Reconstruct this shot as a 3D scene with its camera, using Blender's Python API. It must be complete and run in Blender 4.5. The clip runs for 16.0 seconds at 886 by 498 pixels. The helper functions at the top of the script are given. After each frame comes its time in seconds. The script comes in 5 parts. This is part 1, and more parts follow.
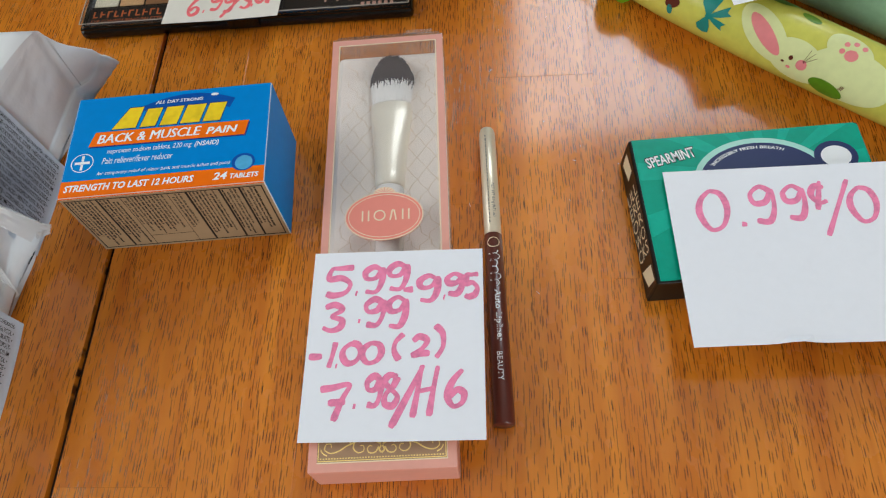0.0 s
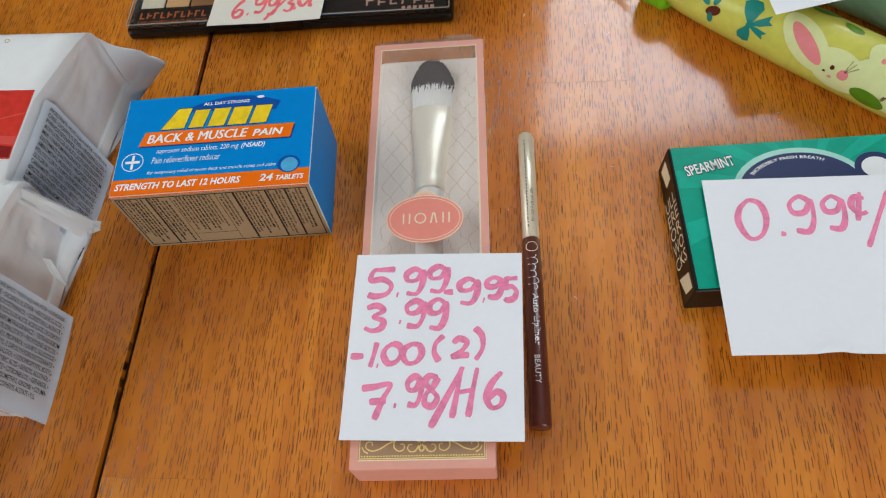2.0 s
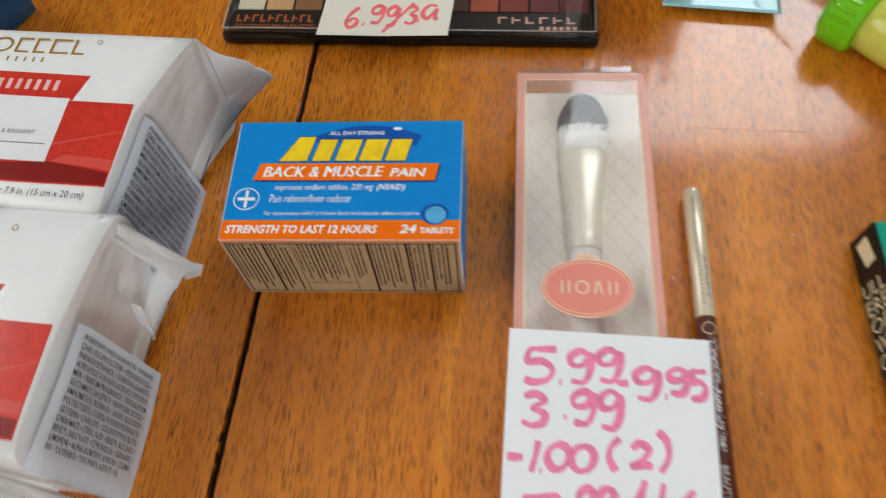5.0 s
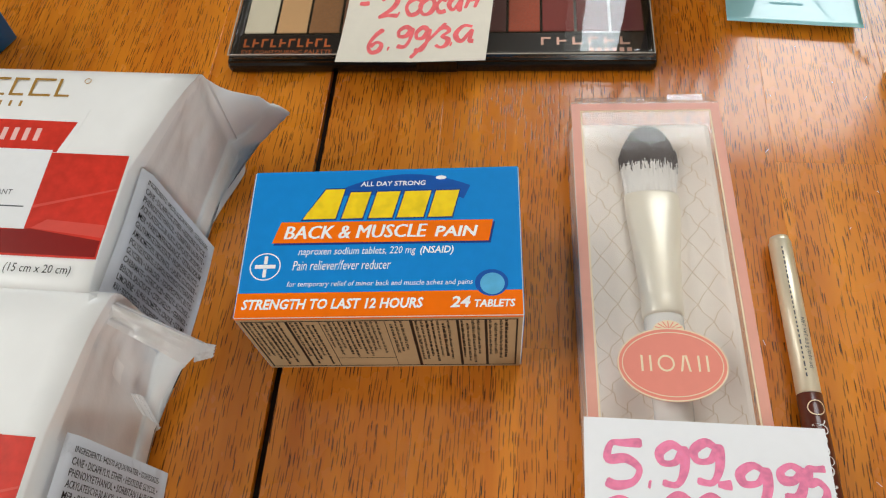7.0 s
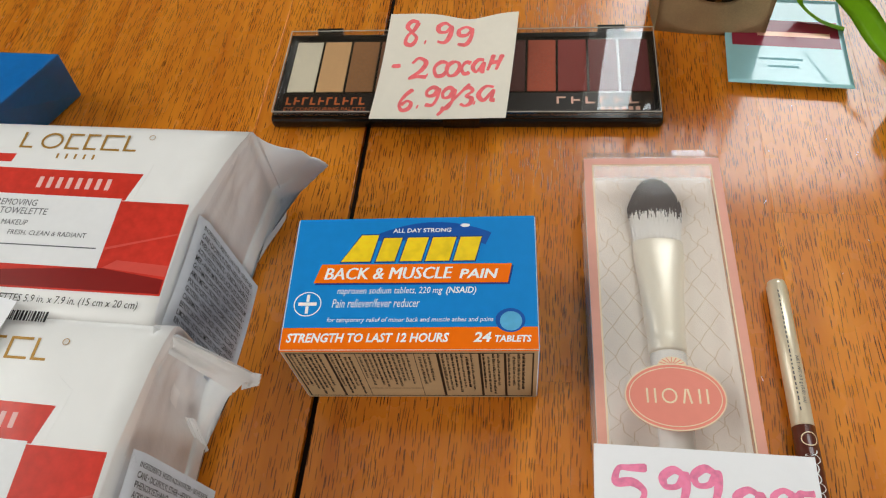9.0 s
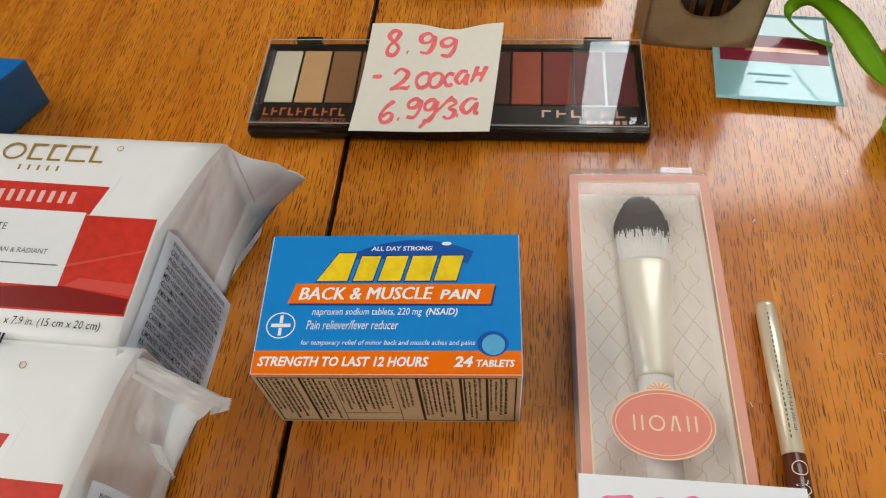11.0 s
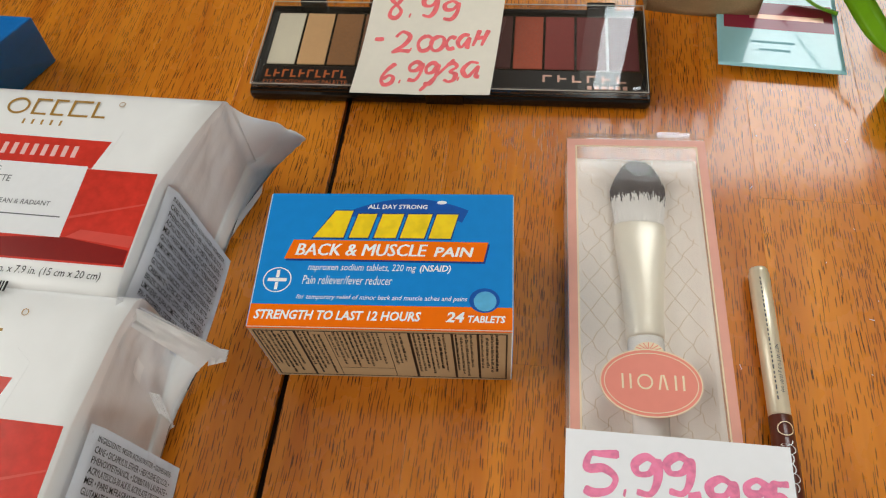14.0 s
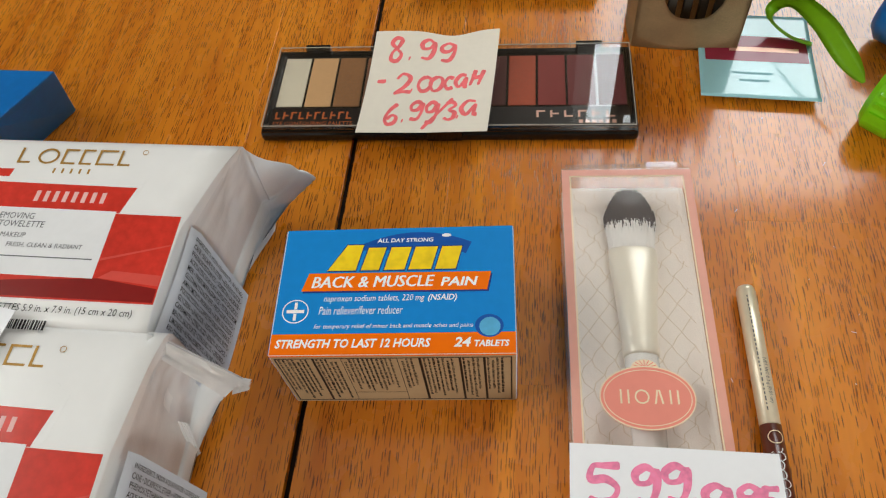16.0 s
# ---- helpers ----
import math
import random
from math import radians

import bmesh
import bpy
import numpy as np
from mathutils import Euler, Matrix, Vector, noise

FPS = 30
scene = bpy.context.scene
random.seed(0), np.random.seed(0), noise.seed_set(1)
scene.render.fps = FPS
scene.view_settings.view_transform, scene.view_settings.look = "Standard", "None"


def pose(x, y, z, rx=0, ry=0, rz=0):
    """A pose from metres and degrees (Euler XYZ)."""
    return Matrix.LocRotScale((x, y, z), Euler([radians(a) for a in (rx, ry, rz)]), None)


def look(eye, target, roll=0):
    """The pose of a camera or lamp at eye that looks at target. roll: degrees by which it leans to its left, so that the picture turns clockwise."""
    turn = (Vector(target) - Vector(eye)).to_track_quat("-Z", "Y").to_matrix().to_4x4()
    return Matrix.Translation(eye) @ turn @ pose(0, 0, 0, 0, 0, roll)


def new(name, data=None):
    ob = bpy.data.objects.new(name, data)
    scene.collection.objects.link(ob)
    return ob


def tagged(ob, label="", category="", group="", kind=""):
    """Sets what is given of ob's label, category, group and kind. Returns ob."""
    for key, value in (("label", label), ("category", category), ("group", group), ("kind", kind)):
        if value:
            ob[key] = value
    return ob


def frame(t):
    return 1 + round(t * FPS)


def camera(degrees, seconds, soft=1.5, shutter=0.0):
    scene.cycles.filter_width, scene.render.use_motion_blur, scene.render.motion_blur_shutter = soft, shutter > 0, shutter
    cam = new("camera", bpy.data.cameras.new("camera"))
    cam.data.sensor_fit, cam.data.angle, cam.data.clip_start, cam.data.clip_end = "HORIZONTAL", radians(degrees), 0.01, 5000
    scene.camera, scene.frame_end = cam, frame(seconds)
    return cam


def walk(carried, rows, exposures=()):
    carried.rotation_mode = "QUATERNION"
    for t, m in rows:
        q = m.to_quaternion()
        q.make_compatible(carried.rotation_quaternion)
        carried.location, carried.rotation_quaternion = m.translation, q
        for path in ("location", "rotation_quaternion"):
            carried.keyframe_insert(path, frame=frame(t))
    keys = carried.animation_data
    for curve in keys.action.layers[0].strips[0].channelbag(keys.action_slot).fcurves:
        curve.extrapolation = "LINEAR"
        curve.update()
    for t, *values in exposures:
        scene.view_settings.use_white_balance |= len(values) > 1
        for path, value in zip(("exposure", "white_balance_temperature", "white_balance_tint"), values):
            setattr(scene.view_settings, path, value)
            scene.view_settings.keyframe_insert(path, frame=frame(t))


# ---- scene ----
cam = camera(61.56, 16.0, soft=1.15, shutter=0.4)
PATH = [
    (0, (0.01767, -0.02415, 0.26800), (-0.07, 0.941, -1.482), -9.3),
    (0.5, (0.01528, -0.02316, 0.26670), (-0.087, 0.938, -1.484), -10.3),
    (1, (0.01570, -0.02792, 0.26771), (-0.096, 0.931, -1.484), -10.5),
    (1.5, (0.01857, -0.02571, 0.26911), (-0.106, 0.931, -1.483), -11.3),
    (2, (0.01038, -0.02423, 0.27386), (-0.131, 0.937, -1.474), -11.0),
    (2.5, (0.00929, -0.02623, 0.27218), (-0.132, 0.943, -1.472), -10.6),
    (3, (0.01276, -0.02883, 0.27487), (-0.135, 0.949, -1.464), -11.1),
    (3.5, (0.01374, -0.03035, 0.27520), (-0.133, 0.955, -1.459), -11.2),
    (4, (0.01155, -0.02841, 0.26978), (-0.127, 0.954, -1.467), -10.6),
    (4.5, (-0.00686, -0.01015, 0.26165), (-0.124, 0.923, -1.504), -8.6),
    (5, (-0.04890, 0.01992, 0.24996), (-0.186, 0.972, -1.504), -7.1),
    (5.2, (-0.05863, 0.03409, 0.23559), (-0.204, 0.972, -1.525), -8.2),
    (7.3, (-0.06828, 0.05670, 0.22590), (-0.195, 1.02, -1.522), -8.0),
    (7.5, (-0.06641, 0.05655, 0.22829), (-0.194, 1.031, -1.514), -8.2),
    (8, (-0.06908, 0.05243, 0.24055), (-0.232, 1.059, -1.48), -9.2),
    (8.5, (-0.06875, 0.04658, 0.24511), (-0.235, 1.08, -1.459), -8.8),
    (9, (-0.06800, 0.04474, 0.24742), (-0.249, 1.093, -1.446), -9.2),
    (11.5, (-0.06811, 0.05382, 0.24005), (-0.197, 1.125, -1.444), -6.2),
    (12, (-0.06740, 0.05046, 0.23977), (-0.221, 1.127, -1.439), -7.5),
    (12.5, (-0.06671, 0.05086, 0.23768), (-0.223, 1.132, -1.437), -7.9),
    (13, (-0.06583, 0.05100, 0.23171), (-0.221, 1.112, -1.457), -7.6),
    (13.5, (-0.06507, 0.04905, 0.23432), (-0.213, 1.085, -1.47), -7.0),
    (14, (-0.06288, 0.04660, 0.24063), (-0.225, 1.059, -1.477), -7.2),
    (14.5, (-0.06447, 0.04784, 0.24116), (-0.228, 1.049, -1.483), -8.0),
    (15, (-0.06651, 0.04489, 0.24841), (-0.234, 1.071, -1.46), -8.2),
    (15.5, (-0.06510, 0.04178, 0.25341), (-0.242, 1.091, -1.44), -8.8),
    (16, (-0.06320, 0.03916, 0.25634), (-0.226, 1.108, -1.426), -8.6),
]
walk(cam, [(t, look(eye, target, roll)) for t, eye, target, roll in PATH],
     exposures=[(0, 0.03, 6420, 8), (4.2, 0.03, 6420, 8), (5.4, 0.12, 6950, 9), (7.5, 0.19, 7050, 9), (9, 0.11, 7100, 9), (11.5, 0.08, 7150, 9), (16, 0.08, 7150, 9)])

# ---- light: daylight from a window beyond the table and an unseen one beside it, added fill from behind ----
world = bpy.data.worlds.new("sky")
scene.world = world
world.use_nodes = True
sky = world.node_tree.nodes.new("ShaderNodeTexSky")
sky.sky_type, sky.sun_disc, sky.sun_elevation, sky.sun_rotation = "NISHITA", False, radians(40), radians(160)
world.node_tree.nodes["Background"].inputs[1].default_value = 0.1
world.node_tree.links.new(sky.outputs[0], world.node_tree.nodes["Background"].inputs[0])

WIN_X0, WIN_X1, WIN_Z0, WIN_Z1, WIN_Y = 0.15, 1.21, 0.74, 2.0, 1.6


def area_lamp(name, x, y, z, sx, sz, power, aim, colour):
    lamp = bpy.data.lights.new(name, "AREA")
    lamp.shape, lamp.size, lamp.size_y, lamp.energy, lamp.color = "RECTANGLE", sx, sz, power, colour
    ob = new(name, lamp)
    ob.matrix_world = look((x, y, z), aim)
    return ob


area_lamp("window_daylight", (WIN_X0 + WIN_X1) / 2, WIN_Y + 0.06, (WIN_Z0 + WIN_Z1) / 2, WIN_X1 - WIN_X0, WIN_Z1 - WIN_Z0, 26.0,
          ((WIN_X0 + WIN_X1) / 2, 0, (WIN_Z0 + WIN_Z1) / 2), (0.82, 0.92, 1.0))
# Added fill with no known source: brightens front and right-hand faces.
area_lamp("rear_fill_light", 0.9, -2.46, 0.85, 1.1, 1.2, 35.0, (0.9, 0, 0.85), (0.92, 0.97, 1.0))
area_lamp("side_window_daylight", -1.36, 0.2, 1.1, 1.3, 1.1, 16.0, (0, 0.2, 1.1), (0.92, 0.97, 1.0))
scene.view_settings.exposure = 0.0


# ---- materials ----
def srgb(r, g, b):
    f = lambda c: c / 12.92 if c <= 0.04045 else ((c + 0.055) / 1.055) ** 2.4
    return (f(r / 255), f(g / 255), f(b / 255), 1)


def material(name, colour, rough=0.5, metal=0.0, grain=0.06, scale=300.0, bump=0.0, coat=0.0, spec=0.3, big=40.0):
    """A surface whose colour wanders a little at two scales, with fine relief."""
    m = bpy.data.materials.new(name)
    m.use_nodes = True
    n, l = m.node_tree.nodes, m.node_tree.links
    p = n["Principled BSDF"]
    p.inputs["Roughness"].default_value, p.inputs["Metallic"].default_value = rough, metal
    p.inputs["Coat Weight"].default_value, p.inputs["Coat Roughness"].default_value = coat, 0.08
    p.inputs["Specular IOR Level"].default_value = spec
    co = n.new("ShaderNodeTexCoord")
    fine, wide = n.new("ShaderNodeTexNoise"), n.new("ShaderNodeTexNoise")
    fine.inputs["Scale"].default_value, wide.inputs["Scale"].default_value = scale, big
    fine.inputs["Detail"].default_value = 4
    for t in (fine, wide):
        l.new(co.outputs["Object"], t.inputs["Vector"])
    add = n.new("ShaderNodeMath")
    l.new(fine.outputs[0], add.inputs[0]), l.new(wide.outputs[0], add.inputs[1])
    ramp = n.new("ShaderNodeMapRange")
    ramp.inputs["From Min"].default_value, ramp.inputs["From Max"].default_value = 0.6, 1.4
    ramp.inputs["To Min"].default_value, ramp.inputs["To Max"].default_value = 1 - grain, 1 + grain
    l.new(add.outputs[0], ramp.inputs["Value"])
    mul = n.new("ShaderNodeVectorMath")
    mul.operation = "SCALE"
    mul.inputs[0].default_value = colour[:3]
    l.new(ramp.outputs[0], mul.inputs["Scale"])
    l.new(mul.outputs[0], p.inputs["Base Color"])
    if bump:
        b = n.new("ShaderNodeBump")
        b.inputs["Strength"].default_value, b.inputs["Distance"].default_value = bump, 0.0005
        l.new(add.outputs[0], b.inputs["Height"])
        l.new(b.outputs[0], p.inputs["Normal"])
    return m


def clear_plastic(name, tint=(0.97, 0.97, 0.98), rough=0.04, relief=0.15, ior=1.45, haze=0.0):
    """Thin clear film: see-through, with a Fresnel gloss."""
    m = bpy.data.materials.new(name)
    m.use_nodes = True
    n, l = m.node_tree.nodes, m.node_tree.links
    n.remove(n["Principled BSDF"])
    see, shine, mix, fres = (n.new("ShaderNode" + k) for k in ("BsdfTransparent", "BsdfGlossy", "MixShader", "LayerWeight"))
    see.inputs[0].default_value = (*tint, 1)
    shine.inputs["Roughness"].default_value = rough
    fres.inputs["Blend"].default_value = 0.5
    steep, gloss = n.new("ShaderNodeMath"), n.new("ShaderNodeMapRange")
    steep.operation = "POWER"
    steep.inputs[1].default_value = 4.0
    gloss.inputs["To Min"].default_value, gloss.inputs["To Max"].default_value = ((ior - 1) / (ior + 1)) ** 2 * 1.6, 0.95
    l.new(fres.outputs["Facing"], steep.inputs[0]), l.new(steep.outputs[0], gloss.inputs["Value"])
    co, noi, bmp = n.new("ShaderNodeTexCoord"), n.new("ShaderNodeTexNoise"), n.new("ShaderNodeBump")
    noi.inputs["Scale"].default_value = 60
    bmp.inputs["Strength"].default_value, bmp.inputs["Distance"].default_value = relief, 0.001
    l.new(co.outputs["Object"], noi.inputs["Vector"]), l.new(noi.outputs[0], bmp.inputs["Height"])
    l.new(bmp.outputs[0], shine.inputs["Normal"]), l.new(bmp.outputs[0], fres.inputs["Normal"])
    l.new(gloss.outputs[0], mix.inputs[0]), l.new(see.outputs[0], mix.inputs[1]), l.new(shine.outputs[0], mix.inputs[2])
    veil, dull = n.new("ShaderNodeMixShader"), n.new("ShaderNodeBsdfDiffuse")
    dull.inputs[0].default_value, veil.inputs[0].default_value = (0.9, 0.88, 0.86, 1), haze
    l.new(mix.outputs[0], veil.inputs[1]), l.new(dull.outputs[0], veil.inputs[2])
    l.new(veil.outputs[0], n["Material Output"].inputs[0])
    return m


def let_through(m, share):
    """Thin milky film: part of the light passes and scatters behind."""
    n, l = m.node_tree.nodes, m.node_tree.links
    p, glow, mix = n["Principled BSDF"], n.new("ShaderNodeBsdfTranslucent"), n.new("ShaderNodeMixShader")
    glow.inputs[0].default_value, mix.inputs[0].default_value = (0.95, 0.95, 0.94, 1), share
    l.new(p.outputs[0], mix.inputs[1]), l.new(glow.outputs[0], mix.inputs[2])
    l.new(mix.outputs[0], n["Material Output"].inputs[0])
    return m


def wood(name, light, dark, pore, rough=0.2):
    """Lacquered open-pored wood: long soft figure, short dark pores along y, each stave with its own tone."""
    m = bpy.data.materials.new(name)
    m.use_nodes = True
    n, l = m.node_tree.nodes, m.node_tree.links
    p = n["Principled BSDF"]
    co, info = n.new("ShaderNodeTexCoord"), n.new("ShaderNodeObjectInfo")
    off = n.new("ShaderNodeVectorMath")
    off.operation = "SCALE"
    off.inputs[0].default_value = (3.1, 7.7, 5.3)
    l.new(info.outputs["Random"], off.inputs["Scale"])
    mv = n.new("ShaderNodeVectorMath")
    l.new(co.outputs["Object"], mv.inputs[0]), l.new(off.outputs[0], mv.inputs[1])

    def stretched(sx, sy, detail, distort=0.0):
        k, t = n.new("ShaderNodeMapping"), n.new("ShaderNodeTexNoise")
        k.inputs["Scale"].default_value = (sx, sy, sx)
        t.inputs["Scale"].default_value, t.inputs["Detail"].default_value, t.inputs["Distortion"].default_value = 1, detail, distort
        l.new(mv.outputs[0], k.inputs[0]), l.new(k.outputs[0], t.inputs["Vector"])
        return t.outputs[0]

    def ramp(value, a, b, lo=0.0, hi=1.0):
        r = n.new("ShaderNodeMapRange")
        for key, v in (("From Min", a), ("From Max", b), ("To Min", lo), ("To Max", hi)):
            r.inputs[key].default_value = v
        l.new(value, r.inputs["Value"])
        return r.outputs[0]

    def mixed(fac, a, b):
        x = n.new("ShaderNodeMix")
        x.data_type = "RGBA"
        l.new(fac, x.inputs[0])
        for s, v in ((x.inputs[6], a), (x.inputs[7], b)):
            l.new(v, s) if hasattr(v, "links") else setattr(s, "default_value", v)
        return x.outputs[2]

    figure = mixed(ramp(stretched(120, 8, 3, 0.6), 0.22, 0.82), light, dark)
    tone = mixed(ramp(info.outputs["Random"], 0, 1, 0, 0.35), figure, dark)
    def maths(kind, a, b):
        k = n.new("ShaderNodeMath")
        k.operation = kind
        for s, v in zip(k.inputs, (a, b)):
            l.new(v, s) if hasattr(v, "links") else setattr(s, "default_value", v)
        return k.outputs[0]

    def vessels(cell_x, cell_y, half_x, half_y, keep, sway):
        """Separate fine dashes, one in each cell of a stretched pattern, that sway with the figure."""
        k, add, sub, v = (n.new("ShaderNode" + x) for x in ("Mapping", "VectorMath", "VectorMath", "TexVoronoi"))
        k.inputs["Scale"].default_value = (1 / cell_x, 1 / cell_y, 0)
        bend = n.new("ShaderNodeCombineXYZ")
        l.new(maths("MULTIPLY", maths("SUBTRACT", stretched(35, 22, 2), 0.5), sway / cell_x), bend.inputs[0])
        l.new(mv.outputs[0], k.inputs[0]), l.new(k.outputs[0], add.inputs[0]), l.new(bend.outputs[0], add.inputs[1])
        v.voronoi_dimensions = "2D"
        v.inputs["Scale"].default_value = 1.0
        l.new(add.outputs[0], v.inputs["Vector"])
        sub.operation = "SUBTRACT"
        l.new(add.outputs[0], sub.inputs[0]), l.new(v.outputs["Position"], sub.inputs[1])
        parts, pick = n.new("ShaderNodeSeparateXYZ"), n.new("ShaderNodeSeparateColor")
        l.new(sub.outputs[0], parts.inputs[0]), l.new(v.outputs["Color"], pick.inputs[0])
        wide = ramp(maths("ABSOLUTE", parts.outputs[0], 0.0), half_x * 0.45, half_x, 1.0, 0.0)
        tall = ramp(maths("ABSOLUTE", parts.outputs[1], 0.0), half_y * 0.5, half_y, 1.0, 0.0)
        here = maths("GREATER_THAN", maths("ADD", pick.outputs[0], stretched(55, 16, 2)), keep)
        depth = ramp(pick.outputs[1], 0, 1, 0.45, 1.0)
        return maths("MULTIPLY", maths("MULTIPLY", wide, tall), maths("MULTIPLY", here, depth))

    # short dashes and long fine vessel lines
    short = vessels(0.0012, 0.0058, 0.2, 0.44, 0.92, 0.004)
    long = vessels(0.0018, 0.012, 0.09, 0.5, 0.92, 0.004)
    pores = n.new("ShaderNodeMath")
    pores.operation = "MAXIMUM"
    l.new(short, pores.inputs[0]), l.new(long, pores.inputs[1])
    l.new(mixed(pores.outputs[0], tone, pore), p.inputs["Base Color"])
    l.new(ramp(stretched(70, 50, 4), 0.3, 0.7, rough * 0.8, rough * 1.25), p.inputs["Roughness"])
    p.inputs["Coat Weight"].default_value, p.inputs["Coat Roughness"].default_value = 0.9, 0.1
    p.inputs["Specular IOR Level"].default_value = 0.3
    b = n.new("ShaderNodeBump")
    b.invert = True
    b.inputs["Strength"].default_value, b.inputs["Distance"].default_value = 0.12, 0.0002
    l.new(pores.outputs[0], b.inputs["Height"]), l.new(b.outputs[0], p.inputs["Normal"]), l.new(b.outputs[0], p.inputs["Coat Normal"])
    return m


WOOD = wood("honey_oak", srgb(241, 151, 44), srgb(197, 102, 20), srgb(54, 23, 7), rough=0.26)
# near-black colour that paints the shade down in the table gap
DARK_GAP = material("gap_shade", srgb(26, 14, 7), 0.9, grain=0.2)
WALL = material("wall_paint", srgb(118, 108, 94), 0.8)
CEIL = material("ceiling_paint", srgb(206, 200, 190), 0.85)
FLOOR = material("floor_boards", srgb(150, 110, 78), 0.45, grain=0.2)
TRIM = material("white_trim", srgb(238, 238, 236), 0.4)
PAPER = material("white_paper", srgb(249, 249, 253), 0.75, grain=0.02, bump=0.05)
CREAM_PAPER = material("cream_paper", srgb(236, 228, 214), 0.75, grain=0.03, bump=0.05)
MARKER = material("pink_marker", srgb(250, 140, 178), 0.6, grain=0.22, scale=700, big=220)
RED_MARKER = material("coral_marker", srgb(250, 116, 120), 0.6, grain=0.2, scale=700, big=220)
WHITE_INK = material("white_ink", srgb(246, 246, 246), 0.45, grain=0.02)
BLACK_INK = material("black_ink", srgb(20, 19, 20), 0.5, grain=0.05)
PRINT_GREY = material("small_print_ink", srgb(34, 29, 27), 0.5, grain=0.2, big=200)
BLUE_CARD = material("blue_carton", srgb(0, 136, 214), 0.45, grain=0.05, spec=0.12)
MID_BLUE = material("mid_blue_ink", srgb(0, 84, 172), 0.35, grain=0.1)
LIGHT_RED = material("light_red_print", srgb(222, 84, 74), 0.26, coat=0.3)
NAVY_INK = material("navy_ink", srgb(10, 52, 130), 0.32, coat=0.06)
PILL_INK = material("pill_blue_ink", srgb(90, 180, 225), 0.3, grain=0.2)
ORANGE_INK = material("orange_ink", srgb(252, 116, 10), 0.4, grain=0.03, spec=0.14)
YELLOW_INK = material("yellow_ink", srgb(252, 214, 40), 0.3, grain=0.16, big=160, coat=0.06)
TAN_CARD = material("tan_carton", srgb(172, 146, 112), 0.5, grain=0.05)
WHITE_CARD = material("white_carton", srgb(236, 236, 238), 0.5, grain=0.03)
PINK_CARD = material("salmon_card", srgb(240, 172, 154), 0.4, grain=0.05, coat=0.15)
PINK_BADGE = material("coral_badge", srgb(246, 150, 134), 0.35, grain=0.03)
GOLD_INK = material("gold_foil", srgb(255, 222, 142), 0.3, metal=0.0, grain=0.15, scale=900)
OLIVE_PANEL = material("dull_gold_panel", srgb(176, 138, 108), 0.45, metal=0.0, grain=0.1)
CREAM_INK = material("cream_ink", srgb(250, 228, 196), 0.4)
BONE_INK = material("bone_ink", srgb(240, 228, 190), 0.45)
TRAY = material("pearl_tray", srgb(252, 240, 228), 0.4, grain=0.04)
LATTICE = material("grey_lattice_ink", srgb(226, 204, 176), 0.35)
FERRULE = material("champagne_metal", srgb(255, 244, 224), 0.30, metal=0.2, grain=0.04)
BRISTLE_TIP = material("brown_bristle", srgb(70, 54, 52), 0.6, grain=0.35, scale=2500)
BRISTLE_BASE = material("white_bristle", srgb(248, 242, 236), 0.6, grain=0.08, scale=2500)
HANDLE = material("white_lacquer", srgb(244, 236, 228), 0.25)
FILM = clear_plastic("clear_film", haze=0.08, relief=0.06)
LID = clear_plastic("clear_lid", tint=(0.95, 0.94, 0.92), rough=0.02, relief=0.02, ior=1.62)
SILVER = material("silver_barrel", srgb(240, 226, 200), 0.3, metal=0.35, grain=0.05)
BURGUNDY = material("burgundy_barrel", srgb(98, 46, 36), 0.28, coat=0.4, grain=0.08)
TEAL = material("teal_carton", srgb(0, 162, 134), 0.36, grain=0.1, spec=0.16)
TEAL_LIGHT = material("light_teal_ink", srgb(16, 178, 150), 0.36, grain=0.12, spec=0.16)
BLACK_CARD = material("black_carton", srgb(24, 25, 22), 0.35, grain=0.15, coat=0.08, spec=0.2)
NAVY_PRINT = material("dark_navy_print", srgb(22, 40, 92), 0.35, coat=0.2)
PACK = let_through(material("white_pack_film", srgb(249, 248, 247), 0.25, grain=0.03, bump=0.2, scale=90, big=25, coat=0.3), 0.06)
PACK_FIN = let_through(material("milky_film", srgb(249, 249, 249), 0.22, grain=0.04, bump=0.8, scale=150, big=60, coat=1.0, spec=0.8), 0.15)
LABEL = material("pale_label", srgb(236, 238, 244), 0.5, grain=0.02)
RED_PRINT = material("red_print", srgb(216, 58, 46), 0.26, grain=0.2, big=18, coat=0.3)
DARK_RED = material("dark_red_print", srgb(140, 30, 28), 0.26, coat=0.3)
GOLD_PRINT = material("bronze_print", srgb(176, 132, 62), 0.4, metal=0.3, grain=0.1)
GREY_INK = material("grey_ink", srgb(92, 92, 98), 0.5)
BLACK_PLASTIC = material("black_plastic", srgb(10, 9, 9), 0.18, grain=0.1, coat=0.3)
COPPER = material("copper_print", srgb(222, 120, 70), 0.35, metal=0.4)
ROSE_GOLD = material("rose_gold_print", srgb(226, 178, 160), 0.35, metal=0.4)
PALE_INK = material("faded_ink", srgb(138, 190, 200), 0.9, spec=0.05)
MINT = material("mint_card", srgb(150, 204, 212), 0.25, grain=0.03, coat=1.0)
MAROON = material("maroon_print", srgb(146, 32, 62), 0.3, coat=0.4)
LIME = material("lime_plastic", srgb(120, 200, 30), 0.3, grain=0.06, coat=0.2)
RIBBON = material("green_satin", srgb(146, 206, 36), 0.35, grain=0.08)
GLITTER = material("taupe_glitter", srgb(190, 162, 122), 0.35, metal=0.25, grain=0.4, scale=2400, bump=0.4)
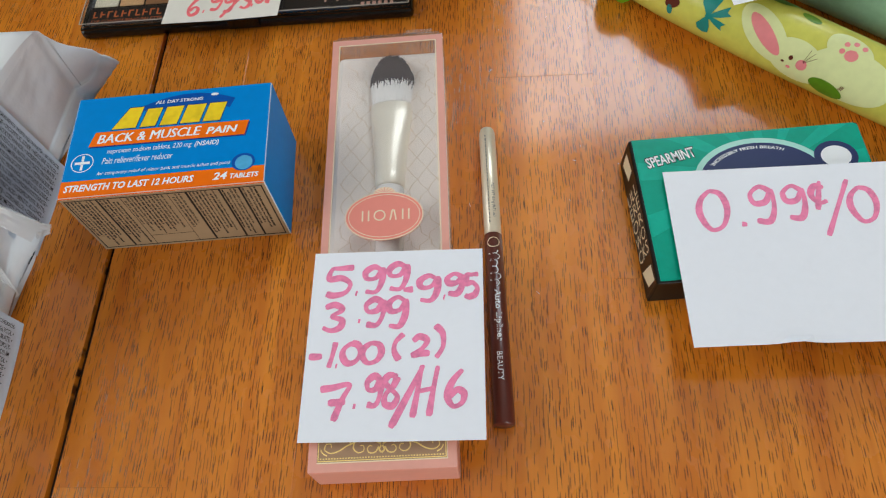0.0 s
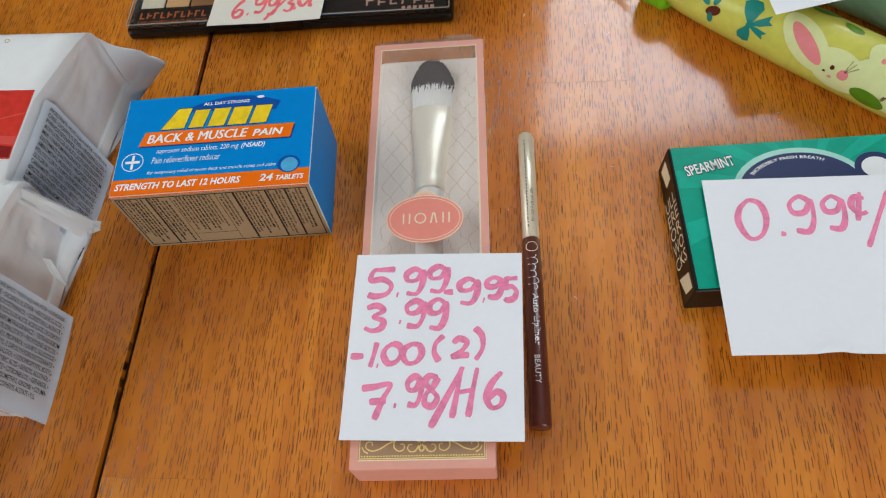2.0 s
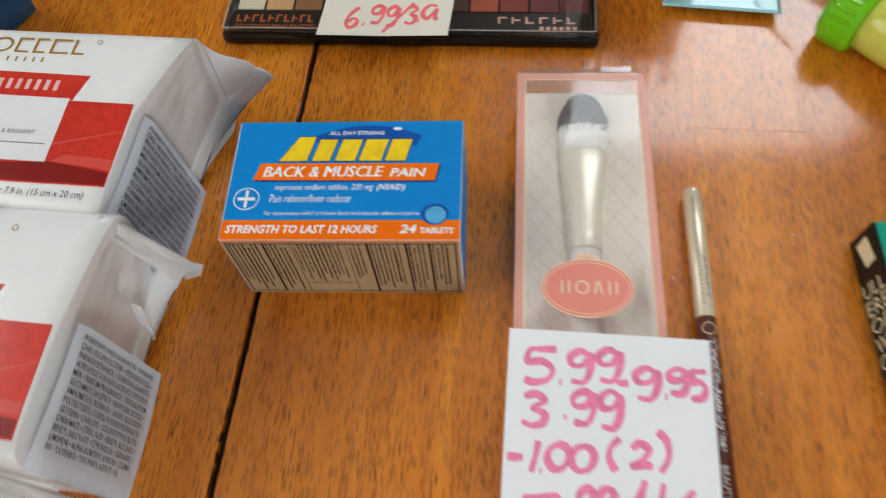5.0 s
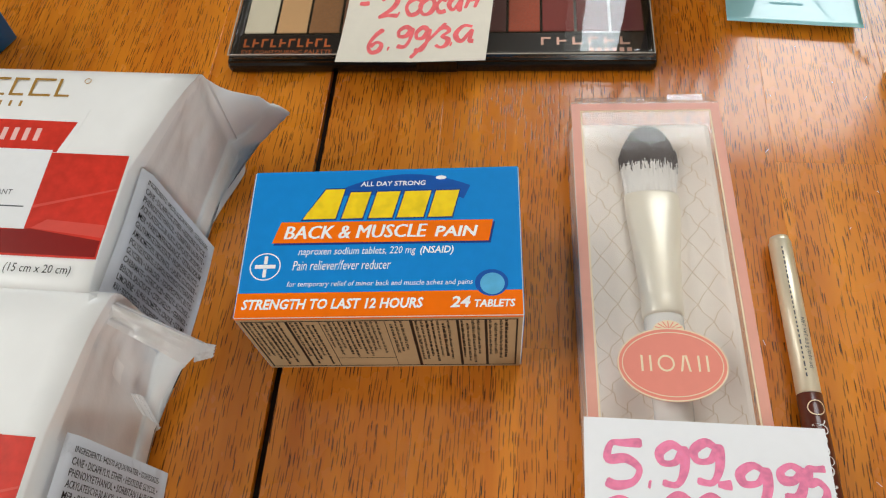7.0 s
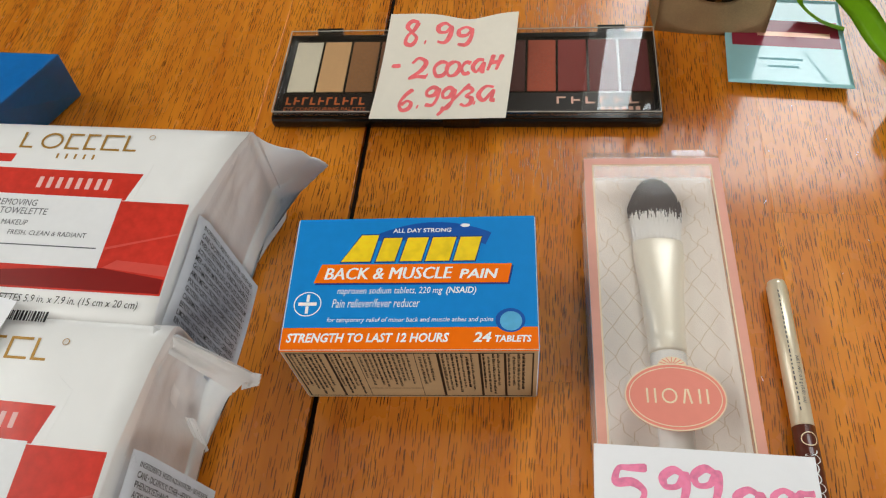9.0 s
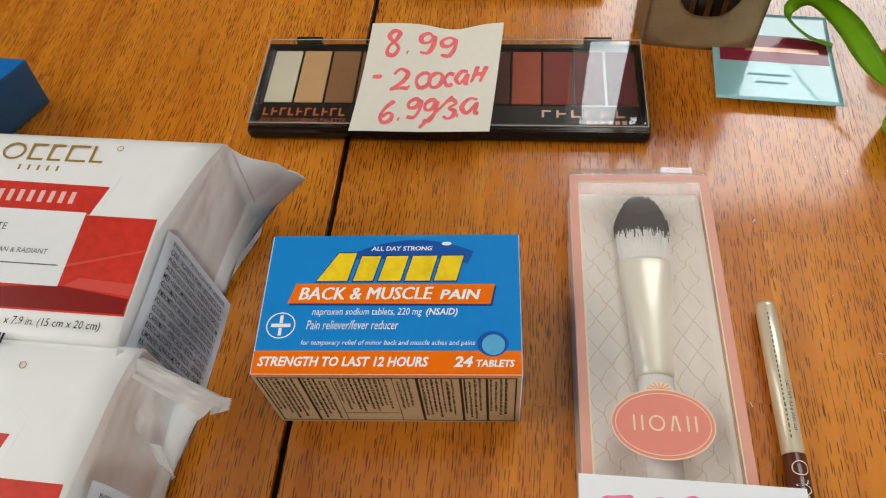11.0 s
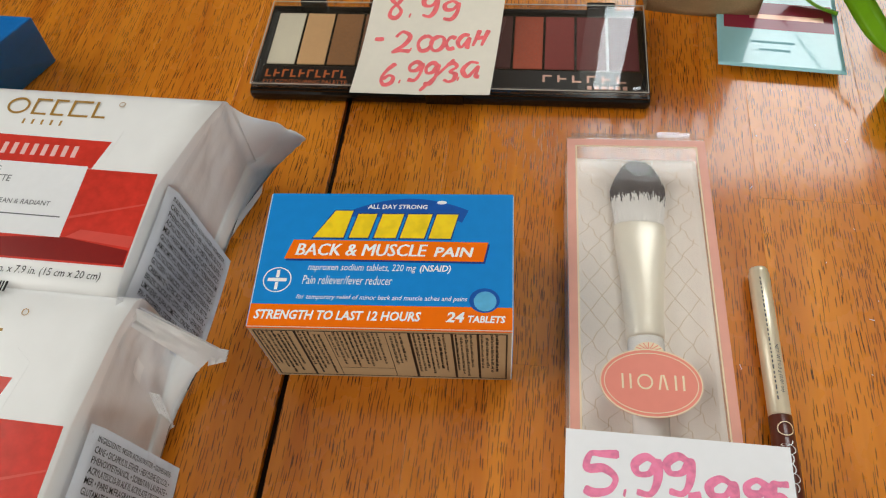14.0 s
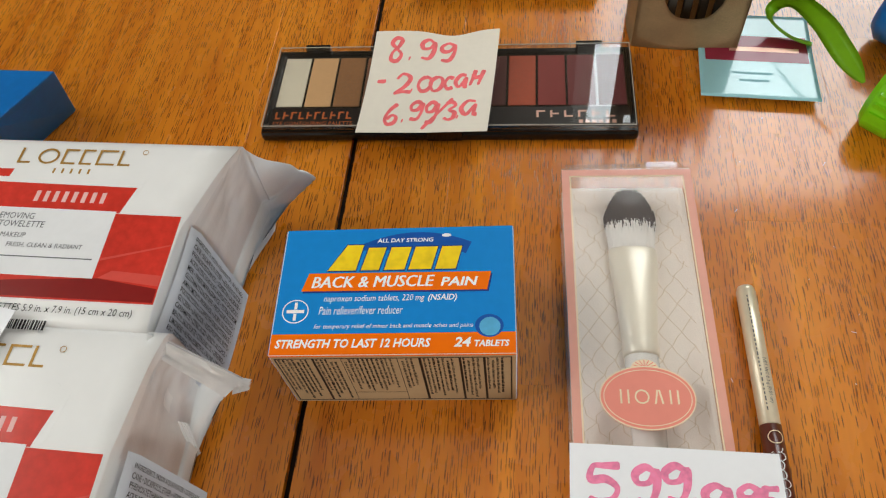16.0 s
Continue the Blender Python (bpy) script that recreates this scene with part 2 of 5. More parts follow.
DARK_LINING = material("dark_lining", srgb(74, 68, 62), 0.6, grain=0.2)
YELLOW_GREEN = material("yellow_green_film", srgb(212, 208, 92), 0.25, grain=0.1, coat=0.3, big=30)
PALE_GREEN = material("pale_green_print", srgb(226, 230, 164), 0.3, grain=0.06)
SAGE = material("sage_film", srgb(150, 186, 150), 0.3, grain=0.12, coat=0.3)
BLUE_PLASTIC = material("blue_plastic", srgb(0, 112, 190), 0.3, grain=0.1, coat=0.3)
LEAF = material("leaf_print", srgb(96, 140, 30), 0.35, grain=0.2)
BOW = material("teal_print", srgb(30, 136, 126), 0.35, grain=0.15)
PINK_PRINT = material("pink_print", srgb(238, 140, 140), 0.35, grain=0.08)
BROWN_PRINT = material("brown_print", srgb(96, 40, 26), 0.4, grain=0.2)


# ---- building helpers ----
def thing(name, m, label, category, group="", kind=""):
    ob = new(name)
    ob.matrix_basis = m
    return tagged(ob, label, category, group, kind)


def part(name, bm, mat, parent=None, label="", smooth=False):
    """Links a bmesh as one mesh object under a thing or a part."""
    bmesh.ops.recalc_face_normals(bm, faces=bm.faces)
    me = bpy.data.meshes.new(name)
    bm.to_mesh(me)
    bm.free()
    me.materials.append(mat)
    if smooth:
        me.shade_smooth()
    ob = new(name, me)
    ob.parent = parent
    return tagged(ob, label) if label else ob


def box(x0, x1, y0, y1, z0, z1, bevel=0.0, segments=2, bm=None):
    bm = bm or bmesh.new()
    made = bmesh.ops.create_cube(bm, size=1, matrix=Matrix.Translation(((x0 + x1) / 2, (y0 + y1) / 2, (z0 + z1) / 2)) @ Matrix.Diagonal((x1 - x0, y1 - y0, z1 - z0, 1)))
    if bevel:
        edges = list({e for v in made["verts"] for e in v.link_edges})
        bmesh.ops.bevel(bm, geom=edges, offset=bevel, segments=segments, profile=0.5, affect="EDGES")
    return bm


FLAT = Matrix.Identity(4)


def prism(points, w0, w1, place=FLAT, bm=None):
    """A flat shape given in a panel's u and v, from depth w0 to w1."""
    bm = bm or bmesh.new()
    low = [bm.verts.new(place @ Vector((u, v, w0))) for u, v in points]
    top = [bm.verts.new(place @ Vector((u, v, w1))) for u, v in points]
    bm.faces.new(top)
    bm.faces.new(low[::-1])
    for i in range(len(points)):
        j = (i + 1) % len(points)
        bm.faces.new((low[i], low[j], top[j], top[i]))
    return bm


def rect(u0, v0, u1, v1, lean=0.0):
    return [(u0, v0), (u1, v0), (u1 + lean, v1), (u0 + lean, v1)]


def disc(u, v, ru, rv=None, count=40):
    rv = ru if rv is None else rv
    return [(u + ru * math.cos(math.tau * i / count), v + rv * math.sin(math.tau * i / count)) for i in range(count)]


def ring(u, v, ru, rv, line, w0, w1, place=FLAT, count=48, bm=None, a0=0.0, a1=math.tau):
    """An outlined ellipse, or an arc of one."""
    bm = bm or bmesh.new()
    for i in range(count):
        a, b = (a0 + (a1 - a0) * k / count for k in (i, i + 1))
        quad = [(u + (ru - s) * math.cos(c), v + (rv - s) * math.sin(c)) for c, s in ((a, 0), (b, 0), (b, line), (a, line))]
        prism(quad, w0, w1, place, bm)
    return bm


def frame_shape(u0, v0, u1, v1, line, w0, w1, place=FLAT, bm=None):
    bm = bm or bmesh.new()
    for q in ((u0, v0, u1, v0 + line), (u0, v1 - line, u1, v1), (u0, v0 + line, u0 + line, v1 - line), (u1 - line, v0 + line, u1, v1 - line)):
        prism(rect(*q), w0, w1, place, bm)
    return bm


def lettering(text, u, v, width, height, w, mat, parent, place=FLAT, shear=0.0, bold=0.0, bend=None, name="lettering"):
    """Words in the built-in font, fitted into width x height with their lower left corner at u, v."""
    cu = bpy.data.curves.new(name, "FONT")
    cu.body, cu.shear, cu.offset, cu.extrude, cu.resolution_u = text, shear, bold, 0.0, 2
    tmp = new("tmp", cu)
    bpy.context.view_layer.update()
    me = bpy.data.meshes.new_from_object(tmp.evaluated_get(bpy.context.evaluated_depsgraph_get()))
    bpy.data.objects.remove(tmp)
    bpy.data.curves.remove(cu)
    me.name = name
    co = np.empty(len(me.vertices) * 3)
    me.vertices.foreach_get("co", co)
    co = co.reshape(-1, 3)
    lo, hi = co.min(0), co.max(0)
    for vert, (x, y, _) in zip(me.vertices, co):
        q = Vector((u + (x - lo[0]) / (hi[0] - lo[0]) * width, v + (y - lo[1]) / (hi[1] - lo[1]) * height, w))
        vert.co = bend(q) if bend else place @ q
    me.materials.clear()
    me.materials.append(mat)
    ob = new(name, me)
    ob.parent = parent
    return ob


def smooth_line(pts, steps=6):
    """Catmull-Rom through a few points."""
    out, n = [], len(pts)
    for i in range(n - 1):
        a, b, c, d = (Vector(pts[min(max(k, 0), n - 1)]) for k in (i - 1, i, i + 1, i + 2))
        for s in range(steps):
            t = s / steps
            out.append(0.5 * (2 * b + (c - a) * t + (2 * a - 5 * b + 4 * c - d) * t * t + (3 * b - a - 3 * c + d) * t ** 3))
    return out + [Vector(pts[-1])]


STROKES = {
    "0": [[(.5, 1), (.15, .75), (.05, .4), (.3, .02), (.7, .1), (.92, .5), (.8, .88), (.45, .98)]],
    "1": [[(.65, 1), (.5, .5), (.3, 0)]],
    "2": [[(.1, .75), (.4, 1), (.8, .8), (.6, .4), (.1, .05), (.5, .12), (.95, .1)]],
    "3": [[(.1, .9), (.5, 1), (.8, .8), (.4, .55), (.8, .4), (.75, .12), (.4, 0), (.05, .12)]],
    "5": [[(.95, 1), (.5, .98), (.2, .95), (.12, .6), (.55, .62), (.85, .4), (.7, .1), (.3, 0), (.05, .08)]],
    "6": [[(.8, 1), (.35, .7), (.1, .3), (.35, .02), (.75, .1), (.85, .35), (.55, .45), (.2, .25)]],
    "7": [[(.02, .88), (.4, .92), (.95, 1), (.75, .6), (.5, 0)], [(.3, .5), (.85, .52)]],
    "8": [[(.85, .95), (.4, 1), (.15, .78), (.5, .55), (.85, .3), (.6, .02), (.2, .1), (.25, .4), (.6, .62), (.85, .95)]],
    "9": [[(.85, .85), (.5, 1), (.12, .8), (.2, .55), (.6, .58), (.88, .88), (.85, .4), (.6, .05), (.15, .08)]],
    ".": [[(.3, .1), (.7, .05)]], "-": [[(0, .5), (.5, .45), (1, .52)]], "=": [[(.1, .7), (.9, .75)], [(.1, .3), (.9, .35)]],
    "/": [[(1, 1), (.5, .5), (0, 0)]], "(": [[(.9, 1), (.3, .7), (.2, .35), (.6, 0)]], ")": [[(.2, 1), (.8, .75), (.85, .35), (.3, 0)]],
    "H": [[(.35, 1), (.2, .5), (.02, 0)], [(.98, .98), (.8, .5), (.65, .02)], [(.1, .48), (.9, .55)]],
    "c": [[(.9, .85), (.4, .95), (.08, .5), (.4, .05), (.9, .15)]], "C": [[(.9, .85), (.4, .95), (.08, .5), (.4, .05), (.9, .15)], [(.75, 1.2), (.25, -.3)]],
    "a": [[(.85, .9), (.4, .95), (.08, .45), (.4, .05), (.85, .7), (.8, .1), (1, .05)]],
}


def handwriting(surface, chars, width, mat, parent):
    """Marker strokes laid on a sheet. chars: (letter, x, y, w, h) in the sheet's millimetres."""
    bm, rise = bmesh.new(), 0
    for letter, x, y, w, h in chars:
        for stroke in STROKES[letter]:
            pts = smooth_line([(x + a * w, y + b * h) for a, b in stroke], 10)
            rows = []
            for i, q in enumerate(pts):
                d = (pts[min(i + 1, len(pts) - 1)] - pts[max(i - 1, 0)]).normalized()
                side = Vector((-d.y, d.x)) * width * min(1, 0.62 + 0.2 * min(i, len(pts) - 1 - i)) * (0.5 + 0.12 * math.sin(i * 0.17 + 2 * x + y))
                lift = 0.06 + 0.0007 * i + 0.0007 * (rise % 40)
                rows.append([bm.verts.new(surface(q.x + s * side.x, q.y + s * side.y, lift)) for s in (1, 0, -1)])
            rise += 7
            for a, b in zip(rows, rows[1:]):
                for k in (0, 1):
                    bm.faces.new((a[k], a[k + 1], b[k + 1], b[k]))
    return part("handwriting", bm, mat, parent, "handwritten marker prices")


def sheet(width, height, bulge, place, thick=0.00016, cells=24):
    """A piece of paper, width x height in millimetres, lifted by bulge(u, v) in millimetres; returns its mesh and its surface."""
    def surface(x, y, lift=0.0):
        return place @ Vector((x / 1000, y / 1000, (bulge(x / width, y / height) + lift) / 1000))

    bm = bmesh.new()
    tops, lows = [], []
    for j in range(cells + 1):
        tops.append([bm.verts.new(surface(width * i / cells, height * j / cells)) for i in range(cells + 1)])
        lows.append([bm.verts.new(surface(width * i / cells, height * j / cells, -thick * 1000)) for i in range(cells + 1)])
    for j in range(cells):
        for i in range(cells):
            bm.faces.new((tops[j][i], tops[j][i + 1], tops[j + 1][i + 1], tops[j + 1][i]))
            bm.faces.new((lows[j][i], lows[j + 1][i], lows[j + 1][i + 1], lows[j][i + 1]))
    for k in range(cells):
        for a, b in (((0, k), (0, k + 1)), ((cells, k + 1), (cells, k)), ((k + 1, 0), (k, 0)), ((k, cells), (k + 1, cells))):
            bm.faces.new((tops[a[0]][a[1]], lows[a[0]][a[1]], lows[b[0]][b[1]], tops[b[0]][b[1]]))
    return bm, surface


def tube(points, radii, count=24, bm=None, flat=1.0):
    """A closed round tube along points, with a radius at each."""
    bm = bm or bmesh.new()
    rings = []
    for i, (q, r) in enumerate(zip(points, radii)):
        d = (Vector(points[min(i + 1, len(points) - 1)]) - Vector(points[max(i - 1, 0)])).normalized()
        side = d.cross(Vector((0, 0, 1))).normalized()
        up = side.cross(d)
        rings.append([bm.verts.new(Vector(q) + r * (side * math.cos(math.tau * k / count) + flat * up * math.sin(math.tau * k / count))) for k in range(count)])
    for a, b in zip(rings, rings[1:]):
        for k in range(count):
            bm.faces.new((a[k], a[(k + 1) % count], b[(k + 1) % count], b[k]))
    bm.faces.new(rings[0])
    bm.faces.new(rings[-1][::-1])
    return bm


MM = Matrix.Scale(0.001, 4)

# ---- the room round the table ----
def slab(name, x0, x1, y0, y1, z0, z1, mat, label, category):
    ob = part(name, box(x0, x1, y0, y1, z0, z1), mat)
    return tagged(ob, label, category, kind="structure")


RX0, RX1, RY0, RZ0, RZ1 = -1.3, 2.4, -2.4, -0.75, 2.15
slab("floor", RX0, RX1, RY0, WIN_Y, RZ0 - 0.1, RZ0, FLOOR, "brown wooden floor under the table", "floor")
slab("ceiling", RX0, RX1, RY0, WIN_Y, RZ1, RZ1 + 0.1, CEIL, "plain white painted ceiling", "ceiling")
slab("wall_east", RX1, RX1 + 0.15, RY0, WIN_Y, RZ0, RZ1, WALL, "plain pale painted wall", "wall")


def pierced(name, opening, z0, z1, span, to_world):
    """A wall with one opening: four pieces joined into one mesh."""
    bm = bmesh.new()
    a0, a1 = span
    o0, o1, oz0, oz1 = opening
    for q in ((a0, o0, z0, z1), (o1, a1, z0, z1), (o0, o1, z0, oz0), (o0, o1, oz1, z1)):
        to_world(bm, *q)
    return tagged(part(name, bm, WALL), "pale painted wall with an opening for light", "wall", kind="structure")


pierced("wall_north", (WIN_X0, WIN_X1, WIN_Z0, WIN_Z1), RZ0, RZ1, (RX0, RX1), lambda bm, a, b, c, d: box(a, b, WIN_Y, WIN_Y + 0.15, c, d, bm=bm))
# The south opening is made up, to let the rear fill in.
pierced("wall_south", (0.35, 1.45, 0.25, 1.45), RZ0, RZ1, (RX0, RX1), lambda bm, a, b, c, d: box(a, b, RY0 - 0.15, RY0, c, d, bm=bm))
pierced("wall_west", (-0.45, 0.85, 0.55, 1.65), RZ0, RZ1, (RY0, WIN_Y), lambda bm, a, b, c, d: box(RX0 - 0.15, RX0, a, b, c, d, bm=bm))
win = thing("window_1", pose(0, 0, 0), "white framed window with daylight behind", "window", kind="structure")
fr = bmesh.new()
for q in ((WIN_X0, WIN_X0 + 0.05, WIN_Z0, WIN_Z1), (WIN_X1 - 0.05, WIN_X1, WIN_Z0, WIN_Z1), (WIN_X0 + 0.05, WIN_X1 - 0.05, WIN_Z0, WIN_Z0 + 0.05), (WIN_X0 + 0.05, WIN_X1 - 0.05, WIN_Z1 - 0.05, WIN_Z1)):
    box(q[0], q[1], WIN_Y + 0.01, WIN_Y + 0.05, q[2], q[3], 0.004, bm=fr)
part("window_frame", fr, TRIM, win)
part("window_sill", box(WIN_X0 - 0.05, WIN_X1 + 0.05, WIN_Y - 0.08, WIN_Y + 0.01, WIN_Z0 - 0.03, WIN_Z0, 0.006), TRIM, win)

# ---- the table: two leaves with a dark gap between them ----
TABLE = pose(-0.1466, 0, 0, 0, 0, -3.65)
table = thing("dining_table", TABLE, "honey-coloured lacquered wooden table made of staves", "table")
GAP, EDGE_L, EDGE_R, NEAR, FAR = 0.0013, -0.42, 0.62, -0.42, 0.66
for side, x0, x1 in (("left", EDGE_L, -GAP), ("right", GAP, EDGE_R)):
    part("leaf_core", box(x0 + 0.0003, x1 - 0.0003, NEAR + 0.001, FAR - 0.001, -0.026, -0.0062, 0.002), WOOD, table)
# Dark strip in the gap, its colour standing in for deep shade.
part("gap_shade_strip", box(-GAP + 0.0001, GAP - 0.0001, NEAR + 0.002, FAR - 0.002, -0.024, -0.0028), DARK_GAP, table, "dark strip standing in for shade in the gap between the leaves")
part("apron", box(EDGE_L + 0.06, EDGE_R - 0.06, NEAR + 0.06, FAR - 0.06, -0.11, -0.0265, 0.003), WOOD, table)
for lx in (EDGE_L + 0.09, EDGE_R - 0.09):
    for ly in (NEAR + 0.09, FAR - 0.09):
        part("leg", box(lx - 0.035, lx + 0.035, ly - 0.035, ly + 0.035, -0.75, -0.111, 0.005), WOOD, table)


def stave_mesh(w, h):
    """One stave with softened upper edges."""
    bm, e, b = bmesh.new(), 0.00003, 0.00008
    low = [bm.verts.new((sx * w / 2, sy * h / 2, -0.006)) for sx, sy in ((-1, -1), (1, -1), (1, 1), (-1, 1))]
    mid = [bm.verts.new((sx * w / 2, sy * h / 2, -e)) for sx, sy in ((-1, -1), (1, -1), (1, 1), (-1, 1))]
    top = [bm.verts.new((sx * (w / 2 - b), sy * (h / 2 - b), 0)) for sx, sy in ((-1, -1), (1, -1), (1, 1), (-1, 1))]
    bm.faces.new(low[::-1])
    bm.faces.new(top)
    for a, c in ((low, mid), (mid, top)):
        for k in range(4):
            bm.faces.new((a[k], a[(k + 1) % 4], c[(k + 1) % 4], c[k]))
    me = bpy.data.meshes.new("stave")
    bm.to_mesh(me)
    bm.free()
    me.materials.append(WOOD)
    return me


def lay_staves():
    rng = random.Random(11)
    width = 0.0458
    for x0, x1, way in ((GAP, EDGE_R, 1), (-GAP, EDGE_L, -1)):
        x, k = x0, 0
        while way * (x1 - x) > 0.01:
            w = min(width * rng.uniform(0.82, 1.12), abs(x1 - x))
            y = NEAR - rng.uniform(0, 0.2)
            while y < FAR:
                h = rng.uniform(0.16, 0.34)
                y0, y1 = max(y, NEAR), min(y + h, FAR)
                if y1 - y0 > 0.01:
                    ob = new("stave", stave_mesh(w - 0.00004, y1 - y0 - 0.00004))
                    ob.parent, ob.location = table, (x + way * w / 2, (y0 + y1) / 2, 0)
                y += h
            x += way * w
            k += 1


# ---- blue tablet carton ----
def tablet_carton():
    W, D, H = 0.0805, 0.0488, 0.0402
    t = thing("medicine_carton", pose(-0.1402, 0.137, 0), "blue and orange cardboard carton of pain relief tablets", "carton")
    body = part("body", box(0, W, 0, D, 0, H, 0.0006), WHITE_CARD, t, "white cardboard body with thin edges")
    top = Matrix.Translation((0, 0, H)) @ MM
    front = Matrix(((1, 0, 0, 0), (0, 0, -1, 0), (0, 1, 0, 0), (0, 0, 0, 1))) @ MM
    side = Matrix.Translation((W, 0, 0)) @ Matrix(((0, 0, 1, 0), (1, 0, 0, 0), (0, 1, 0, 0), (0, 0, 0, 1))) @ MM
    back = Matrix.Translation((W, D, 0)) @ Matrix(((-1, 0, 0, 0), (0, 0, 1, 0), (0, 1, 0, 0), (0, 0, 0, 1))) @ MM
    left = Matrix.Translation((0, D, 0)) @ Matrix(((0, 0, -1, 0), (-1, 0, 0, 0), (0, 1, 0, 0), (0, 0, 0, 1))) @ MM
    w, d, h = W * 1000, D * 1000, H * 1000
    panel = part("top_panel", prism(rect(0.5, 0.3, w - 0.3, d - 0.3), -0.05, 0.06, top), BLUE_CARD, t, "blue printed top panel")
    part("side_panel", prism(rect(0.4, 0.4, d - 0.4, h - 0.4), -0.05, 0.06, side), BLUE_CARD, t)
    part("side_panel", prism(rect(0.4, 0.4, d - 0.4, h - 0.4), -0.05, 0.06, left), BLUE_CARD, t)
    part("back_panel", prism(rect(0.4, 0.4, w - 0.4, h - 0.4), -0.05, 0.06, back), BLUE_CARD, t)
    tan = part("front_panel", prism(rect(0.4, 0.4, w - 0.4, h - 1.1), -0.05, 0.05, front), TAN_CARD, t, "tan panel of small print in ruled columns")
    part("flap_edge", prism(rect(0.3, h - 0.9, w - 0.3, h - 0.3), -0.05, 0.09, front), ORANGE_INK, t)
    part("band", prism(rect(0.4, 0.2, w - 0.3, 7.6), 0.0, 0.09, top), ORANGE_INK, panel, "orange band")
    ban = [(8.2, 23.6), (71.2, 23.2), (72.6, 30.2), (10.2, 30.6)]
    part("banner", prism([(u + 0.5, v - 0.7) for u, v in ban], 0.0, 0.085, top), NAVY_INK, panel, "navy shadow of the banner")
    part("banner", prism(ban, 0.0, 0.12, top), ORANGE_INK, panel, "slanted orange banner")
    arc = [(26 + 40 * k / 24, 38.5 + 8.2 * math.sin(math.pi * (0.08 + 0.80 * k / 24)) ** 0.8) for k in range(25)]
    part("arc", prism(arc + [(64, 37.5), (60, 39.5), (28, 39.5)], 0.0, 0.075, top), MID_BLUE, panel, "darker blue swoosh behind the mark")
    part("glint", prism(disc(57.2, 45.2, 1.6, 0.7), 0.0, 0.1, top), WHITE_INK, panel)
    # the maker's mark as plain slanted yellow blocks
    mark = bmesh.new()
    dark = bmesh.new()
    for a, b in ((16.4, 26.2), (28.0, 34.2), (36.0, 43.0), (44.4, 52.2), (53.6, 60.6)):
        tall = 41.8 if a < 20 else 40.6
        prism([(a - 0.5, 31.0), (b + 0.3, 31.0), (b + 2.6, tall + 0.4), (a + 1.9 + (4 if a < 20 else 0), tall + 0.4)], 0.0, 0.09, top, dark)
        prism([(a, 31.5), (b, 31.5), (b + 2.2, tall), (a + 2.2 + (4 if a < 20 else 0), tall)], 0.0, 0.13, top, mark)
    part("mark_shadow", dark, NAVY_INK, panel)
    part("mark", mark, YELLOW_INK, panel, "plain yellow blocks in place of the mark")
    L = lambda s, u, v, ww, hh, **k: lettering(s, u, v, ww, hh, k.pop("w", 0.11), k.pop("mat", WHITE_INK), panel, top, **k)
    L("ALL DAY STRONG", 33.0, 42.6, 19.6, 1.7, bold=0.02, shear=0.1)
    for k in range(3):
        L("BACK & MUSCLE", 11.5 + 0.16 * k, 24.8, 41.8, 4.4, w=0.17 + 0.004 * k, shear=0.2)
    L("PAIN", 55.6, 24.8, 12.6, 3.5, w=0.17, bold=0.03, shear=0.2)
    L("naproxen sodium tablets, 220 mg", 16.4, 18.8, 34.0, 3.1, shear=0.2)
    L("(NSAID)", 51.6, 18.8, 9.6, 3.0, bold=0.02, shear=0.2)
    L("Pain reliever/fever reducer", 15.2, 14.6, 28.2, 3.1, shear=0.2)
    L("for temporary relief of minor back and muscle aches and pains", 14.2, 9.0, 52.4, 2.1, shear=0.2)
    L("STRENGTH TO LAST 12 HOURS", 2.0, 2.5, 51.0, 3.2, w=0.14, bold=0.03, shear=0.2)
    L("24", 60.4, 2.5, 5.6, 3.4, w=0.14, bold=0.03, shear=0.2)
    L("TABLETS", 67.0, 2.5, 11.2, 2.3, w=0.14, bold=0.03, shear=0.2)
    part("round_mark", ring(7.2, 16.0, 4.5, 4.4, 0.35, 0.0, 0.1, top), WHITE_INK, panel)
    cross = prism(rect(4.2, 15.4, 10.2, 16.6), 0.0, 0.1, top)
    prism(rect(6.7, 12.6, 7.7, 15.2), 0.0, 0.1, top, cross)
    prism(rect(6.7, 16.8, 7.7, 19.4), 0.0, 0.1, top, cross)
    part("round_mark", cross, WHITE_INK, panel, "plain cross in place of the mark")
    part("halo", prism(disc(71.8, 9.9, 4.6, 4.1), 0.0, 0.1, top), MID_BLUE, panel)
    part("pill_picture", prism(disc(72.0, 9.6, 3.4, 3.3), 0.0, 0.13, top), PILL_INK, panel, "pale blue printed tablet")
    part("ruled_frame", frame_shape(1.4, 1.6, w - 1.6, h - 2.2, 0.5, 0.0, 0.1, front), BLACK_INK, tan)
    for u, line in ((13.8, 0.8), (48.8, 0.9), (61.8, 0.8), (69.6, 0.8), (23.4, 0.2), (41.8, 0.2)):
        part("rule", prism(rect(u, 2, u + line, h - 2.6), 0.0, 0.105, front), BLACK_INK, tan)
    part("rule", prism(rect(23.6, 8.6, 41.8, 8.8), 0.0, 0.09, front), BLACK_INK, tan)
    rng, bars = random.Random(5), bmesh.new()
